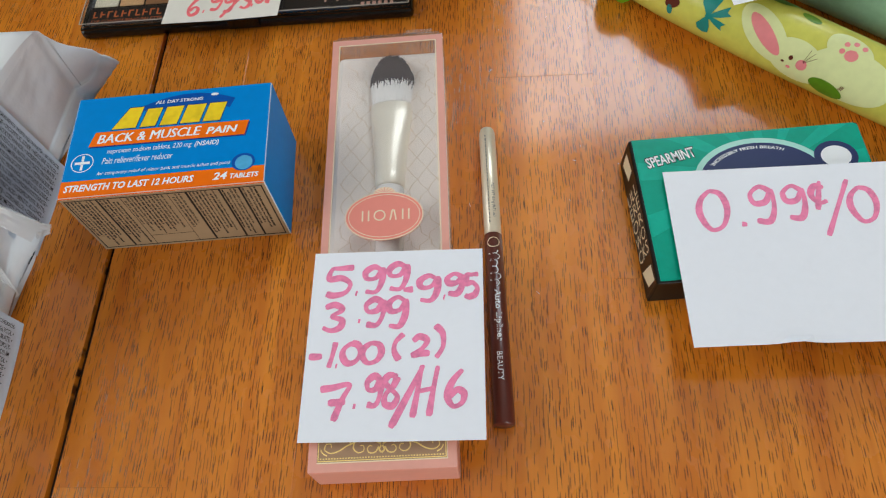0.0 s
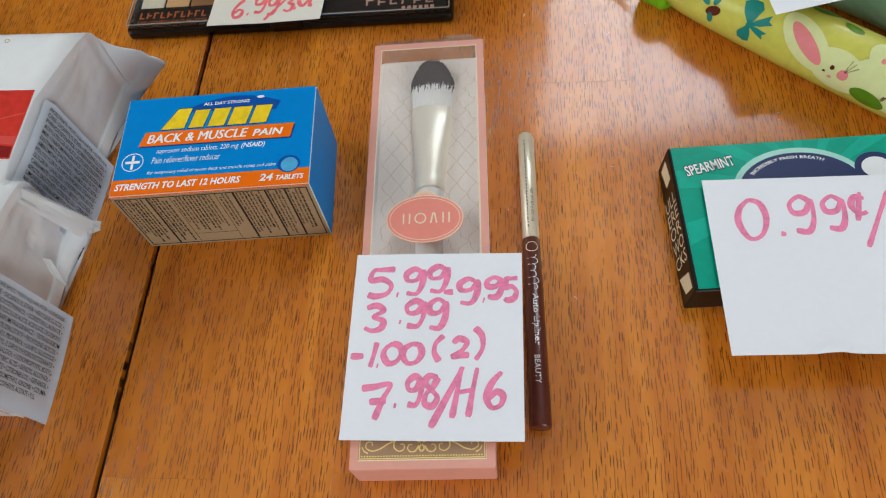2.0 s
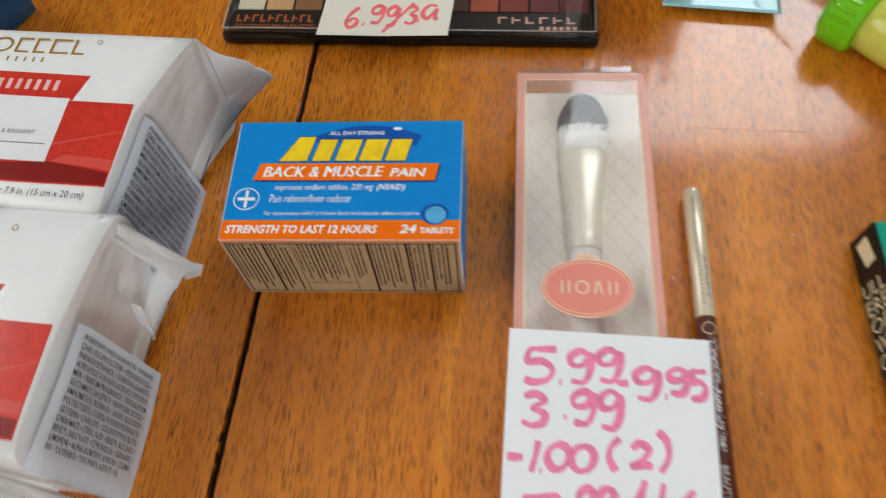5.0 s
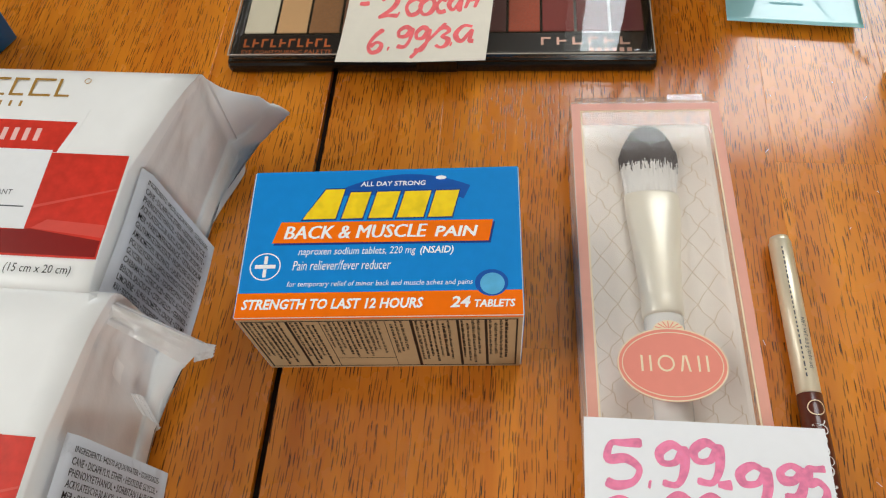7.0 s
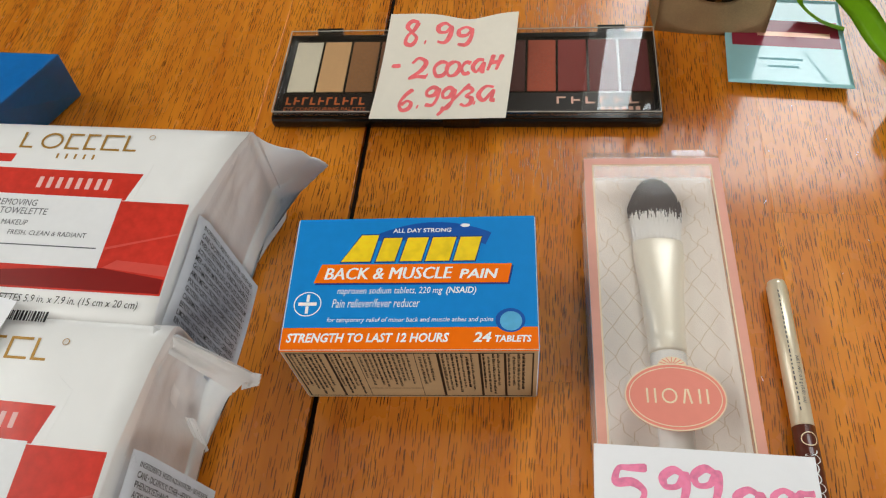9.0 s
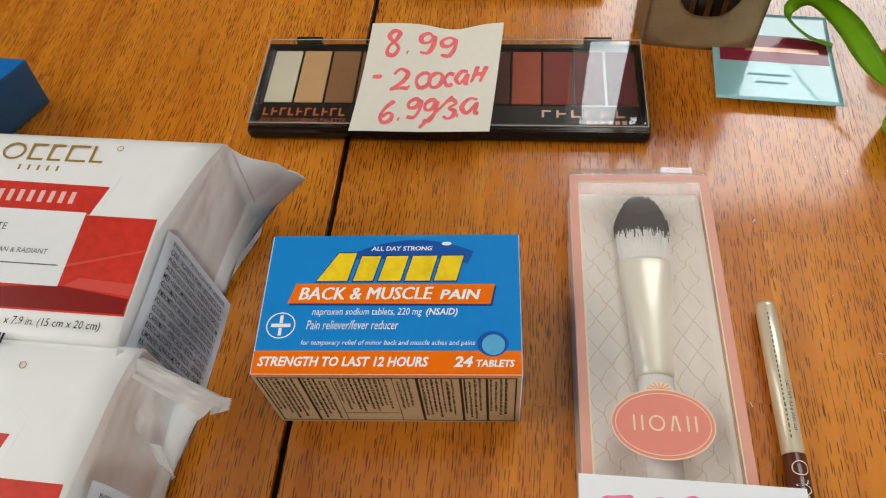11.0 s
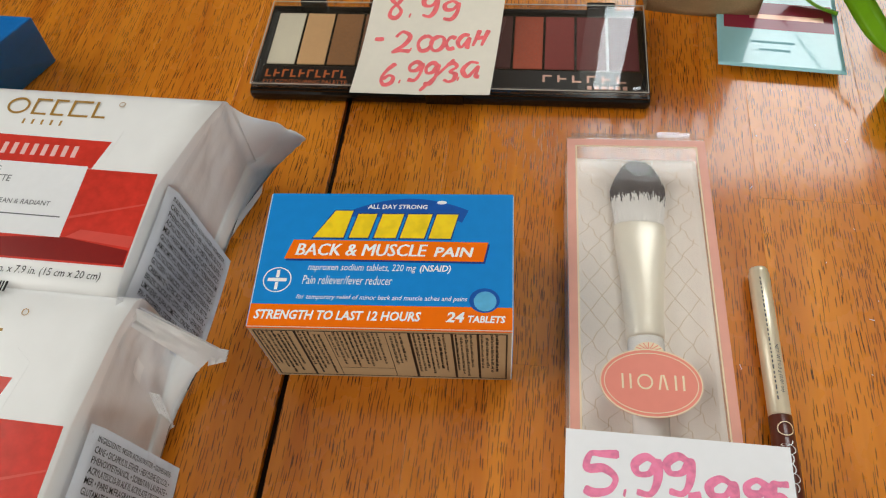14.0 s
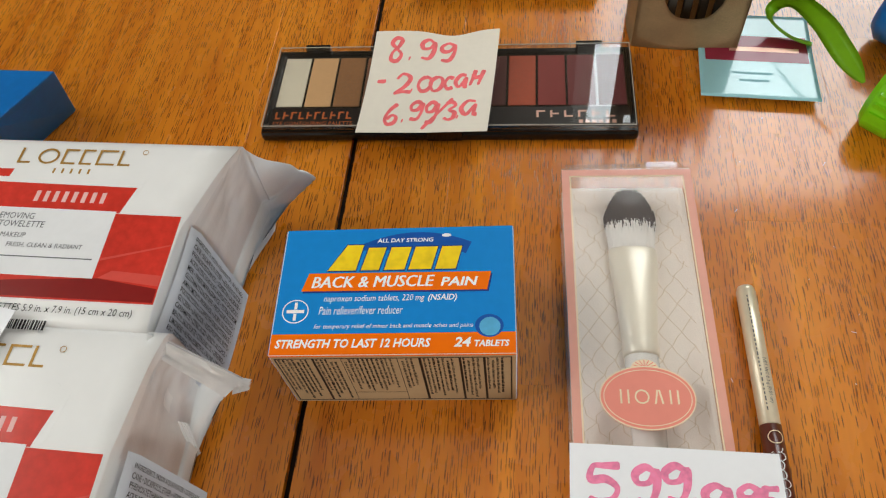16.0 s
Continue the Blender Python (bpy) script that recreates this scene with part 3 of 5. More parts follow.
    for u0, u1, low in ((2.4, 13.2, 0.0), (15.0, 23.0, 0.0), (24.2, 41.0, 9.6), (43.0, 48.2, 12.0), (50.2, 61.4, 0.0), (63.0, 69.2, 0.0), (70.8, 77.4, 0.0)):
        u = u0
        while u < u1 - 0.8:
            v, tall, strong = h - 3.0 - rng.choice((0, 0, 0, 2.0)), rng.choice((0.8, 0.95)), rng.random() < 0.45
            stop = max(3.0, low) + rng.uniform(0, 9)
            while v > stop:
                for k in range(rng.randint(2, 8)):
                    if v < stop:
                        break
                    run = rng.uniform(0.24, 0.42)
                    prism(rect(u, v - run, u + tall * rng.choice((0.7, 0.75, 1.0)), v), 0.0, 0.09 if strong else 0.075, front, bars)
                    v -= run + (0.08 if strong else 0.16)
                v -= 0.45
            u += 1.5
    part("small_print", bars, PRINT_GREY, tan)


tablet_carton()


# ---- clear brush package ----
def brush_package():
    W, D, H = 0.0505, 0.1950, 0.0190
    t = thing("brush_package", pose(-0.0446, 0.0322, 0, 0, 0, -1.45), "clear plastic box with pink borders holding a makeup brush", "package")
    top = Matrix.Translation((0, 0, H)) @ MM
    w, d, h = W * 1000, D * 1000, H * 1000
    part("base_card", box(0.0004, W - 0.0004, 0.0004, 0.176, 0.0, 0.0006), TRAY, t)
    part("bottom_end", box(0.0, W, 0.0, 0.012, 0.0006, H, 0.0008), PINK_CARD, t, "salmon pink cardboard end")
    tray = part("tray", box(0.0006, W - 0.0006, 0.0125, D - 0.0012, 0.0008, 0.0085, 0.0022), TRAY, t, "pearl white inner tray with a lattice print")
    tl = Matrix.Translation((0, 0, 0.0085)) @ MM
    # trellis of wavy lines
    lat = bmesh.new()
    for sign in (1, -1):
        for k in range(-12, 34):
            pts = []
            for i in range(61):
                v = 14 + (d - 19) * i / 60
                u = k * 8.2 + sign * (v - 14) * 0.72 + 1.0 * math.sin(v * 0.55 * 2)
                pts.append((u, v))
            for (u0, v0), (u1, v1) in zip(pts, pts[1:]):
                if 3.0 < u0 < w - 3.4 and 3.0 < u1 < w - 3.4:
                    prism([(u0, v0), (u0 + 0.3, v0), (u1 + 0.3, v1), (u1, v1)], -0.02, 0.03 + 0.01 * sign, tl, lat)
    part("lattice", lat, LATTICE, tray)
    shell = bmesh.new()
    box(0, W, 0.0121, D, 0.0001, H - 0.0001, 0.0006, bm=shell)
    sh = part("clear_box", shell, FILM, t, "clear plastic window box")
    sh.visible_shadow = False
    part("border", frame_shape(0.2, 0.2, w - 0.2, d - 1.2, 2.9, 0.0, 0.08, top), PINK_CARD, t, "salmon pink printed border")
    part("gold_line", frame_shape(3.2, 3.0, w - 3.2, d - 4.2, 0.5, 0.0, 0.1, top), CREAM_INK, t, "thin pale gold border line")
    strip = bmesh.new()
    strip.faces.new([strip.verts.new(c) for c in ((0.0015, D, H - 0.0006), (W - 0.0015, D, H - 0.0006), (W - 0.002, D + 0.0045, H - 0.0036), (0.002, D + 0.0045, H - 0.0036))])
    bmesh.ops.solidify(strip, geom=strip.faces[:], thickness=0.0002)
    # Small level piece of film, added only to make the flap's glint.
    flap_glint = part("flap_and_glint", box(W - 0.017, W - 0.005, D + 0.0004, D + 0.0030, H - 0.0006, H - 0.0004), FILM, t, "clear plastic flap and its added glint piece")
    flap_glint.visible_shadow = False
    st = part("flap_and_glint", strip, FILM, t, "clear plastic flap and its added glint piece")
    st.visible_shadow = False
    panel = part("lower_panel", prism(rect(3.2, 3.4, w - 3.4, 12.4), 0.0, 0.11, top), OLIVE_PANEL, t, "dull gold ornamental panel")
    orn = frame_shape(3.4, 3.6, w - 3.6, 12.2, 0.35, 0.0, 0.16, top)
    for k in range(44):
        prism(rect(4.2 + k * 0.96, 4.3, 4.75 + k * 0.96, 4.8), 0.0, 0.16, top, orn)
    mid = w / 2 - 0.1

    def stroke(pts, wide):
        """A raised gold line of tapering width, and its mirror image."""
        run = smooth_line(pts, 6)
        for k, (a, b) in enumerate(zip(run, run[1:])):
            a, b = Vector((a.x, a.y)), Vector((b.x, b.y))
            side = Vector((a.y - b.y, b.x - a.x)).normalized() * wide * (1 - 0.5 * k / len(run)) / 2
            q = [tuple(a - side), tuple(b - side), tuple(b + side), tuple(a + side)]
            prism([(mid + x, y) for x, y in q], 0.0, 0.16, top, orn)
            prism([(mid - x, y) for x, y in q[::-1]], 0.0, 0.16, top, orn)
    stroke([(1.2, 9.4), (3.4, 11.0), (6.6, 11.2), (9.2, 9.8), (9.6, 7.6), (8.0, 6.2), (6.2, 6.8), (6.2, 8.4), (7.4, 8.6)], 0.62)
    stroke([(1.0, 8.0), (2.2, 6.2), (4.0, 6.0), (4.9, 7.2), (4.2, 8.4), (3.2, 8.2)], 0.55)
    stroke([(9.4, 9.6), (12.0, 8.6), (14.6, 7.0), (17.4, 6.4), (19.4, 7.6), (19.0, 9.4), (17.4, 9.4), (17.2, 8.2)], 0.55)
    stroke([(10.6, 9.2), (11.4, 11.0), (12.6, 11.4), (13.0, 10.4)], 0.5)
    stroke([(18.6, 5.6), (20.0, 6.4), (20.8, 7.8)], 0.5)
    for k in range(3):
        stroke([(0.3, 8.6), (0.7 + 0.8 * k, 10.4), (0.6 + 1.3 * k, 11.9 - 0.4 * k)], 0.4)
    stroke([(0.0, 6.0), (0.9, 7.0), (0.2, 8.4)], 0.7)
    part("ornament", orn, GOLD_INK, panel, "gold scroll ornament")
    # badge
    badge = part("badge", prism(disc(24.9, 98.6, 15.6, 11.1), 0.0, 0.5, top), PINK_BADGE, t, "oval coral badge")
    part("badge_rim", ring(24.9, 98.6, 15.6, 11.1, 0.4, 0.3, 0.56, top), CREAM_INK, badge)
    part("badge_rim", ring(24.9, 98.6, 14.3, 9.8, 0.25, 0.3, 0.56, top), CREAM_INK, badge)
    mark = bmesh.new()
    for u, kind in ((15.6, 0), (21.0, 1), (26.6, 2), (31.6, 0)):
        if kind == 1:
            ring(u + 2.1, 98.8, 2.4, 2.5, 0.55, 0.4, 0.6, top, bm=mark, count=24)
        else:
            prism(rect(u + 0.4, 96.4, u + 1.0, 101.2, 0.9 if kind else 0), 0.4, 0.6, top, mark)
            prism(rect(u + 2.8, 96.4, u + 3.4, 101.2, -0.9 if kind else 0), 0.4, 0.6, top, mark)
    part("badge_mark", mark, CREAM_INK, badge, "plain cream strokes in place of the mark")
    shell2 = prism([(24.9 + 4.6 * math.cos(a), 108.8 + 3.4 * math.sin(a)) for a in [math.pi * i / 16 for i in range(17)]], 0.0, 0.3, top)
    part("shell", shell2, CREAM_INK, badge, "small cream shell emblem")
    ribs = bmesh.new()
    for i in range(1, 8):
        a = math.pi * i / 8
        q = Vector((math.cos(a), math.sin(a)))
        n = Vector((-q.y, q.x)) * 0.14
        c = Vector((24.9, 109.0))
        p0, p1 = c + q * 0.8, c + Vector((q.x * 4.2, q.y * 3.0))
        prism([tuple(p0 - n), tuple(p1 - n), tuple(p1 + n), tuple(p0 + n)], 0.0, 0.36, top, ribs)
    part("shell_ribs", ribs, PINK_BADGE, badge)
    # the brush inside
    cx, z = 0.0258, 0.0105

    def lathe(stations, mat, name, label, smooth=True):
        bm, rings, count = bmesh.new(), [], 28
        for y, rx, rz, dx in [(0.1165 + (q - 0.1215) * 1.15 if q > 0.12 else q, *more) for q, *more in stations]:
            rings.append([bm.verts.new((cx + dx + rx * math.cos(math.tau * k / count), y, z + rz * math.sin(math.tau * k / count))) for k in range(count)])
        for a, b in zip(rings, rings[1:]):
            for k in range(count):
                bm.faces.new((a[k], a[(k + 1) % count], b[(k + 1) % count], b[k]))
        bm.faces.new(rings[0][::-1]), bm.faces.new(rings[-1])
        return part(name, bm, mat, brush, label, smooth)

    brush = part("brush", box(cx - 0.003, cx + 0.003, 0.09, 0.108, z - 0.003, z + 0.003, 0.001), HANDLE, t, "foundation brush with dark-tipped bristles")
    lathe([(0.03, 0.0035, 0.0035, 0), (0.07, 0.005, 0.0048, 0), (0.105, 0.0062, 0.0055, 0), (0.1195, 0.0058, 0.005, 0)], HANDLE, "handle", "white lacquered handle")
    lathe([(0.1215, 0.0061, 0.0052, 0), (0.1225, 0.0064, 0.0055, 0), (0.1265, 0.0064, 0.0054, 0), (0.127, 0.0062, 0.0053, 0), (0.128, 0.0065, 0.0054, 0), (0.14, 0.0074, 0.0048, 0.0002), (0.1515, 0.0088, 0.0040, 0.0004),
           (0.1535, 0.0090, 0.0036, 0.0004), (0.160, 0.0091, 0.0036, 0.0004), (0.1605, 0.0087, 0.0033, 0.0004)], FERRULE, "ferrule", "champagne metal ferrule")
    lathe([(0.1590, 0.0084, 0.0031, 0.0004), (0.1708, 0.0096, 0.0034, 0.0005)], BRISTLE_BASE, "bristle_core", "white bristle roots")
    lathe([(0.1702, 0.0088, 0.0031, 0.0005), (0.1750, 0.0085, 0.0030, 0.0006), (0.1790, 0.0074, 0.0028, 0.0006), (0.1818, 0.0046, 0.0018, 0.0006)], BRISTLE_TIP, "bristle_core", "dark brown bristle tips")
    rng = random.Random(3)
    base, tips = bmesh.new(), bmesh.new()
    for i in range(1500):
        a, r = rng.uniform(0, math.tau), math.sqrt(rng.random())
        u, q = r * math.cos(a), r * math.sin(a)
        x0, z0 = cx + 0.0004 + 0.0084 * u, z + 0.0032 * q
        x1, z1 = cx + 0.0006 + 0.0100 * u, z + 0.0036 * q
        reach = 0.1882 - 0.0112 * abs(u) ** 3.4 - rng.uniform(0, 0.0016)
        cut = 0.1716 + rng.gauss(0, 0.0014)
        for bm, ya, yb in ((base, 0.1610, cut), (tips, cut, reach)):
            if yb <= ya:
                continue
            f = lambda y: (x0 + (x1 - x0) * min(1, (y - 0.1610) / 0.012) - (0.0016 * u * max(0, (y - 0.178) / 0.011)), z0 + (z1 - z0) * min(1, (y - 0.1610) / 0.012))
            k = 0.00019
            (xa, za), (xb, zb) = f(ya), f(yb)
            vs = [bm.verts.new(c) for c in ((xa - k, ya, za), (xa + k, ya, za), (xb + k * 0.6, yb, zb + 0.0001), (xb - k * 0.6, yb, zb + 0.0001))]
            bm.faces.new(vs)
    part("bristles", base, BRISTLE_BASE, brush, "white bristle roots")
    part("bristles", tips, BRISTLE_TIP, brush, "dark brown bristle tips")


brush_package()


# ---- price notes ----
def price_note(name_label, place, w, h, bulge, lines, ink, paper, stroke, skew=0.0):
    bm, surface = sheet(w, h, bulge, Matrix(((1, skew, 0, 0), (0, 1, 0, 0), (0, 0, 1, 0), (0, 0, 0, 1))))
    ob = part("price_note", bm, paper)
    ob.matrix_basis = place
    tagged(ob, name_label, "note", "handwritten price notes")
    for chars in lines:
        handwriting(surface, chars, stroke, ink, ob)
    return ob


price_note("white square paper note with pink marker prices on the brush box", pose(-0.0479, 0.0423, 0.0206, 0, 0, -3.3), 64.0, 72.5,
           lambda u, v: 0.2 + 2.0 * max(0, u - 0.55) * (1 - v) + 0.5 * math.sin(3.0 * u) * (v - 0.5) ** 2, [
               [("5", 5.0, 54.5, 11.0, 11.5), (".", 16.0, 55.0, 1.8, 3.0), ("9", 19.0, 55.0, 8.4, 11.0), ("9", 28.0, 56.0, 8.6, 11.0), ("-", 34.5, 55.2, 3.6, 2.0)],
               [("9", 39.5, 51.0, 8.8, 10.6), (".", 48.8, 52.4, 1.6, 3.0), ("9", 50.0, 53.5, 7.2, 8.6), ("5", 57.0, 52.5, 5.6, 9.2)],
               [("3", 4.8, 40.5, 9.2, 10.2), (".", 17.6, 43.8, 2.0, 3.0), ("9", 20.0, 41.8, 8.4, 10.8), ("9", 28.4, 41.0, 8.2, 12.2)],
               [("-", 1.2, 29.2, 4.8, 3.0), ("1", 7.0, 26.4, 5.6, 9.6), (".", 10.6, 26.8, 1.6, 2.6), ("0", 13.0, 27.8, 7.4, 7.8), ("0", 20.0, 27.8, 8.0, 7.8), ("(", 31.0, 28.6, 4.6, 10.0), ("2", 38.0, 30.2, 7.0, 7.2), (")", 45.6, 29.2, 4.4, 12.4)],
               [("7", 6.2, 7.2, 11.0, 12.8), (".", 17.6, 12.0, 2.4, 3.4), ("9", 22.2, 12.0, 6.4, 11.0), ("8", 28.0, 12.0, 6.6, 11.2), ("/", 31.6, 4.6, 11.0, 22.0), ("H", 38.8, 8.0, 9.0, 18.6), ("6", 50.2, 11.4, 7.6, 13.2)],
           ], MARKER, PAPER, 2.15)

price_note("large white paper note with a pink marker price", pose(0.0905, 0.0662, 0.0176, 0, 0, -2.6), 98.0, 74.0,
           lambda u, v: 0.35 + 1.1 * (1 - v) * (0.5 + 0.5 * math.sin(5 * u)) + (2.2 * math.exp(-((u - 0.36) / 0.05) ** 2 - (v / 0.03) ** 2)), [
               [("0", 10.5, 46.5, 12.0, 18.0), (".", 24.4, 48.0, 4.6, 6.0), ("9", 30.0, 48.5, 10.6, 16.5), ("9", 42.4, 49.5, 9.6, 15.2), ("C", 53.2, 56.0, 6.6, 8.6), ("/", 56.0, 42.0, 12.5, 24.5), ("0", 66.5, 47.5, 11.0, 15.5), (".", 78.5, 48.0, 3.0, 3.0)],
           ], MARKER, PAPER, 2.15)


# ---- lip pencil ----
def lip_pencil():
    tip, end = Vector((0.0268, 0.1792, 0.0041)), Vector((0.0226, 0.0476, 0.0041))
    axis = end - tip
    t = thing("lip_pencil", Matrix.Translation(tip) @ Matrix.Rotation(math.atan2(axis.x, -axis.y), 4, "Z"), "slim lip pencil, silver cap and burgundy barrel", "lip pencil")
    length = axis.length
    R = 0.0036

    def barrel(stations, mat, name, label):
        return part(name, tube([(0, -y, 0) for y, _ in stations], [r for _, r in stations], 28), mat, t, label, True)

    cap = barrel([(0, R * 0.55), (0.0003, R * 0.82), (0.0016, R * 0.9), (0.0020, R * 0.9), (0.0022, R * 0.97), (0.0535, R * 0.97), (0.0537, R * 0.9)], SILVER, "cap", "brushed silver cap")
    body = barrel([(0.0536, R * 0.94), (0.0538, R), (length - 0.006, R * 1.12), (length - 0.0004, R * 1.12), (length, R * 1.06)], BURGUNDY, "barrel", "burgundy barrel")

    def round_it(r):
        # v runs round the barrel, u along it towards the end
        return lambda q: Vector((math.sin(q.y / r) * (r + 0.00006), -q.x, math.cos(q.y / r) * (r + 0.00006)))

    lettering("Auto Lipliner", 0.0795, -0.0014, 0.0215, 0.0031, 0, WHITE_INK, body, bold=0.02, bend=round_it(R * 1.06))
    lettering("BEAUTY", 0.1050, -0.0012, 0.0110, 0.0021, 0, WHITE_INK, body, bend=round_it(R * 1.1))
    lettering("NET WT 0.3 g (0.01 oz)", 0.030, 0.0002, 0.0165, 0.0016, 0, GREY_INK, cap, bend=round_it(R * 0.97))
    bars = bmesh.new()
    bend = round_it(R * 0.97)
    rng = random.Random(8)
    y = 0.005
    while y < 0.048:
        run = rng.uniform(0.0006, 0.0016)
        for row in ((-0.0011, -0.0007), ):
            vs = [bars.verts.new(bend(Vector((a, b, 0)))) for a, b in ((y, row[0]), (y + run, row[0]), (y + run, row[1]), (y, row[1]))]
            bars.faces.new(vs)
        y += run + 0.0007
    part("small_print", bars, GREY_INK, cap)
    swirl, bend = bmesh.new(), round_it(R * 1.05)
    pts = [Vector((0.0622 + 0.0150 * k / 90 + 0.0009 * math.sin(k * 0.36), (0.0015 + 0.0007 * math.sin(k * 0.11)) * math.cos(k * 0.36))) for k in range(91)]
    rows = [[swirl.verts.new(bend(Vector((q.x, q.y + s * 0.00022, 0)))) for s in (1, -1)] for q in pts]
    for a, b in zip(rows, rows[1:]):
        swirl.faces.new((a[0], a[1], b[1], b[0]))
    part("script_mark", swirl, WHITE_INK, body, "white wavy line in place of the script mark")
    oval = bmesh.new()
    for i in range(32):
        a, b = (math.tau * k / 32 for k in (i, i + 1))
        oval.faces.new([oval.verts.new(bend(Vector((0.0585 + rr * 0.0023 * math.cos(c), rr * 0.0026 * math.sin(c), 0)))) for c, rr in ((a, 1), (b, 1), (b, 0.86), (a, 0.86))])
    part("oval_mark", oval, CREAM_INK, body)


lip_pencil()


# ---- chewing gum carton ----
def gum_carton():
    W, D, H = 0.092, 0.0655, 0.0162
    t = thing("gum_carton", pose(0.0832, 0.0928, 0, 0, 0, -0.4), "teal cardboard pack of spearmint gum with black sides", "gum pack")
    hull = box(0, W, 0, D, 0, H - 0.0001, 0.0008)
    for v in hull.verts:
        if v.co.x < W / 2:
            v.co.x -= 0.0014 * (1 - v.co.z / H)
    part("body", hull, BLACK_CARD, t, "black carton sides")
    top = Matrix.Translation((0, 0, H)) @ MM
    w, d = W * 1000, D * 1000
    panel = part("top_panel", prism([(1.4, 0.8), (w - 0.6, 0.6), (w - 0.5, d - 1.5), (w - 2, d - 0.3), (30, d - 0.5), (1.2, d - 0.4)], -0.2, 0.05, top), TEAL, t, "teal printed top")
    c = Vector((52, 44))
    for i in range(13):
        a = math.tau * i / 13 + 0.13
        far = [c + Vector((math.cos(b), math.sin(b))) * 120 for b in (a - 0.085, a + 0.085)]

        def clip(q):
            v = q - c
            s = min([1.0] + [(b - o) / k for o, k, b in ((c.x, v.x, w - 1.2 if v.x > 0 else 1.8), (c.y, v.y, d - 0.8 if v.y > 0 else 1.2)) if abs(k) > 1e-6])
            return tuple(c + v * s)
        part("ray", prism([tuple(c), clip(far[0]), clip(far[1])], 0.0, 0.08, top), TEAL_LIGHT, panel, "lighter teal printed ray")
    part("glow", prism(disc(49.0, 41.6, 26.6, 19.8), 0.0, 0.1, top), material("pale_mint_ink", srgb(176, 226, 212), 0.35), panel)
    part("oval", prism(disc(49.0, 40.8, 24.6, 18.2), 0.0, 0.13, top), NAVY_PRINT, panel, "dark navy printed oval")
    part("round_mark", prism(disc(79.0, 49.6, 8.4, 7.4), 0.0, 0.16, top), NAVY_PRINT, panel)
    part("round_mark", prism(disc(79.0, 49.6, 5.8, 5.0), 0.0, 0.19, top), WHITE_INK, panel)
    part("round_mark", prism(disc(18.0, 26.0, 6.6, 6.6), 0.0, 0.16, top), NAVY_PRINT, panel)
    part("round_mark", prism(disc(18.6, 26.0, 5.2, 5.2), 0.0, 0.19, top), WHITE_INK, panel)
    slant = top @ Matrix.Translation((5.8, 50.6, 0)) @ Matrix.Rotation(radians(12), 4, "Z")
    lettering("SPEARMINT", -0.3, -0.4, 20.8, 5.8, 0.14, BLACK_INK, panel, slant, bold=0.05)
    lettering("SPEARMINT", 0, 0, 20.2, 5.0, 0.18, WHITE_INK, panel, slant, bold=0.02)
    lettering("ARTIFICIALLY", 10.2, 6.0, 15.0, 1.9, 0.16, WHITE_INK, panel, top, bold=0.02)

    def on_arc(q):
        a = math.pi * 0.83 - q.x * 0.030
        r = 0.86 + q.y * 0.03
        return top @ Vector((49.0 + 24.6 * (r + 0.01) * math.cos(a), 40.8 + 18.2 * r * math.sin(a), 0.2))
    lettering("INCREDIBLY FRESH BREATH", 2, -0.6, 50.0, 2.6, 0, WHITE_INK, panel, bend=on_arc, bold=0.02)
    slope = 0.0014 / H
    left = Matrix.Translation((-0.0014, D, 0)) @ Matrix(((0, slope, -1, 0), (-1, 0, 0, 0), (0, 1, 0, 0), (0, 0, 0, 1))) @ MM
    upright = Matrix.Translation((-0.0014, 0, 0)) @ Matrix(((slope, 0, -1, 0), (0, 1, 0, 0), (1, 0, 0, 0), (0, 0, 0, 1))) @ MM
    for i, word in enumerate(("ULL", "ERE", "OR", "WO", "CKS")):
        lettering(word, 1.6, d - 24.5 - i * 6.6, 13.2, 5.4, 0.1, BONE_INK, t, upright)
    part("tab", prism([(4, 4), (14, 7), (13, 13), (3, 11)], -0.05, 0.05, left), BONE_INK, t, "cream printed tab")
    part("tab", prism([(54, 2), (62, 6), (63, 14), (56, 13)], -0.05, 0.05, left), BONE_INK, t, "cream printed tab")


gum_carton()


# ---- wipes packs ----
INGREDIENTS = ("INGREDIENTS: 942070 AQUA/WATER • ISOHEXADE-", "CANE • DICAPRYLYL ETHER • HEXYLENE GLYCOL •", "PHENOXYETHANOL • SORBITAN LAURATE •", "ACRYLATES/C10-30 ALKYL ACRYLATE CROSSPOLY-",
               "MER • PARFUM/FRAGRANCE • TETRASODIUM", "GLUTAMATE DIACETATE • PROPYLENE GLYCOL •", "AMINOMETHYL PROPANOL • LAURYL GLUCOSIDE •", "POLYGLYCERYL-2 DIPOLYHYDROXYSTEARATE •",
               "GLYCERIN • LINALOOL • IODOPROPYNYL BUTYL-", "CARBAMATE • CITRIC ACID • BENZYL ALCOHOL •", "BENZYL SALICYLATE • CITRONELLOL • GERANIOL •", "LIMONENE • ALPHA-ISOMETHYL IONONE • COUMA-", "RIN • TOCOPHEROL • TOCOPHERYL ACETATE • F.I.L.")


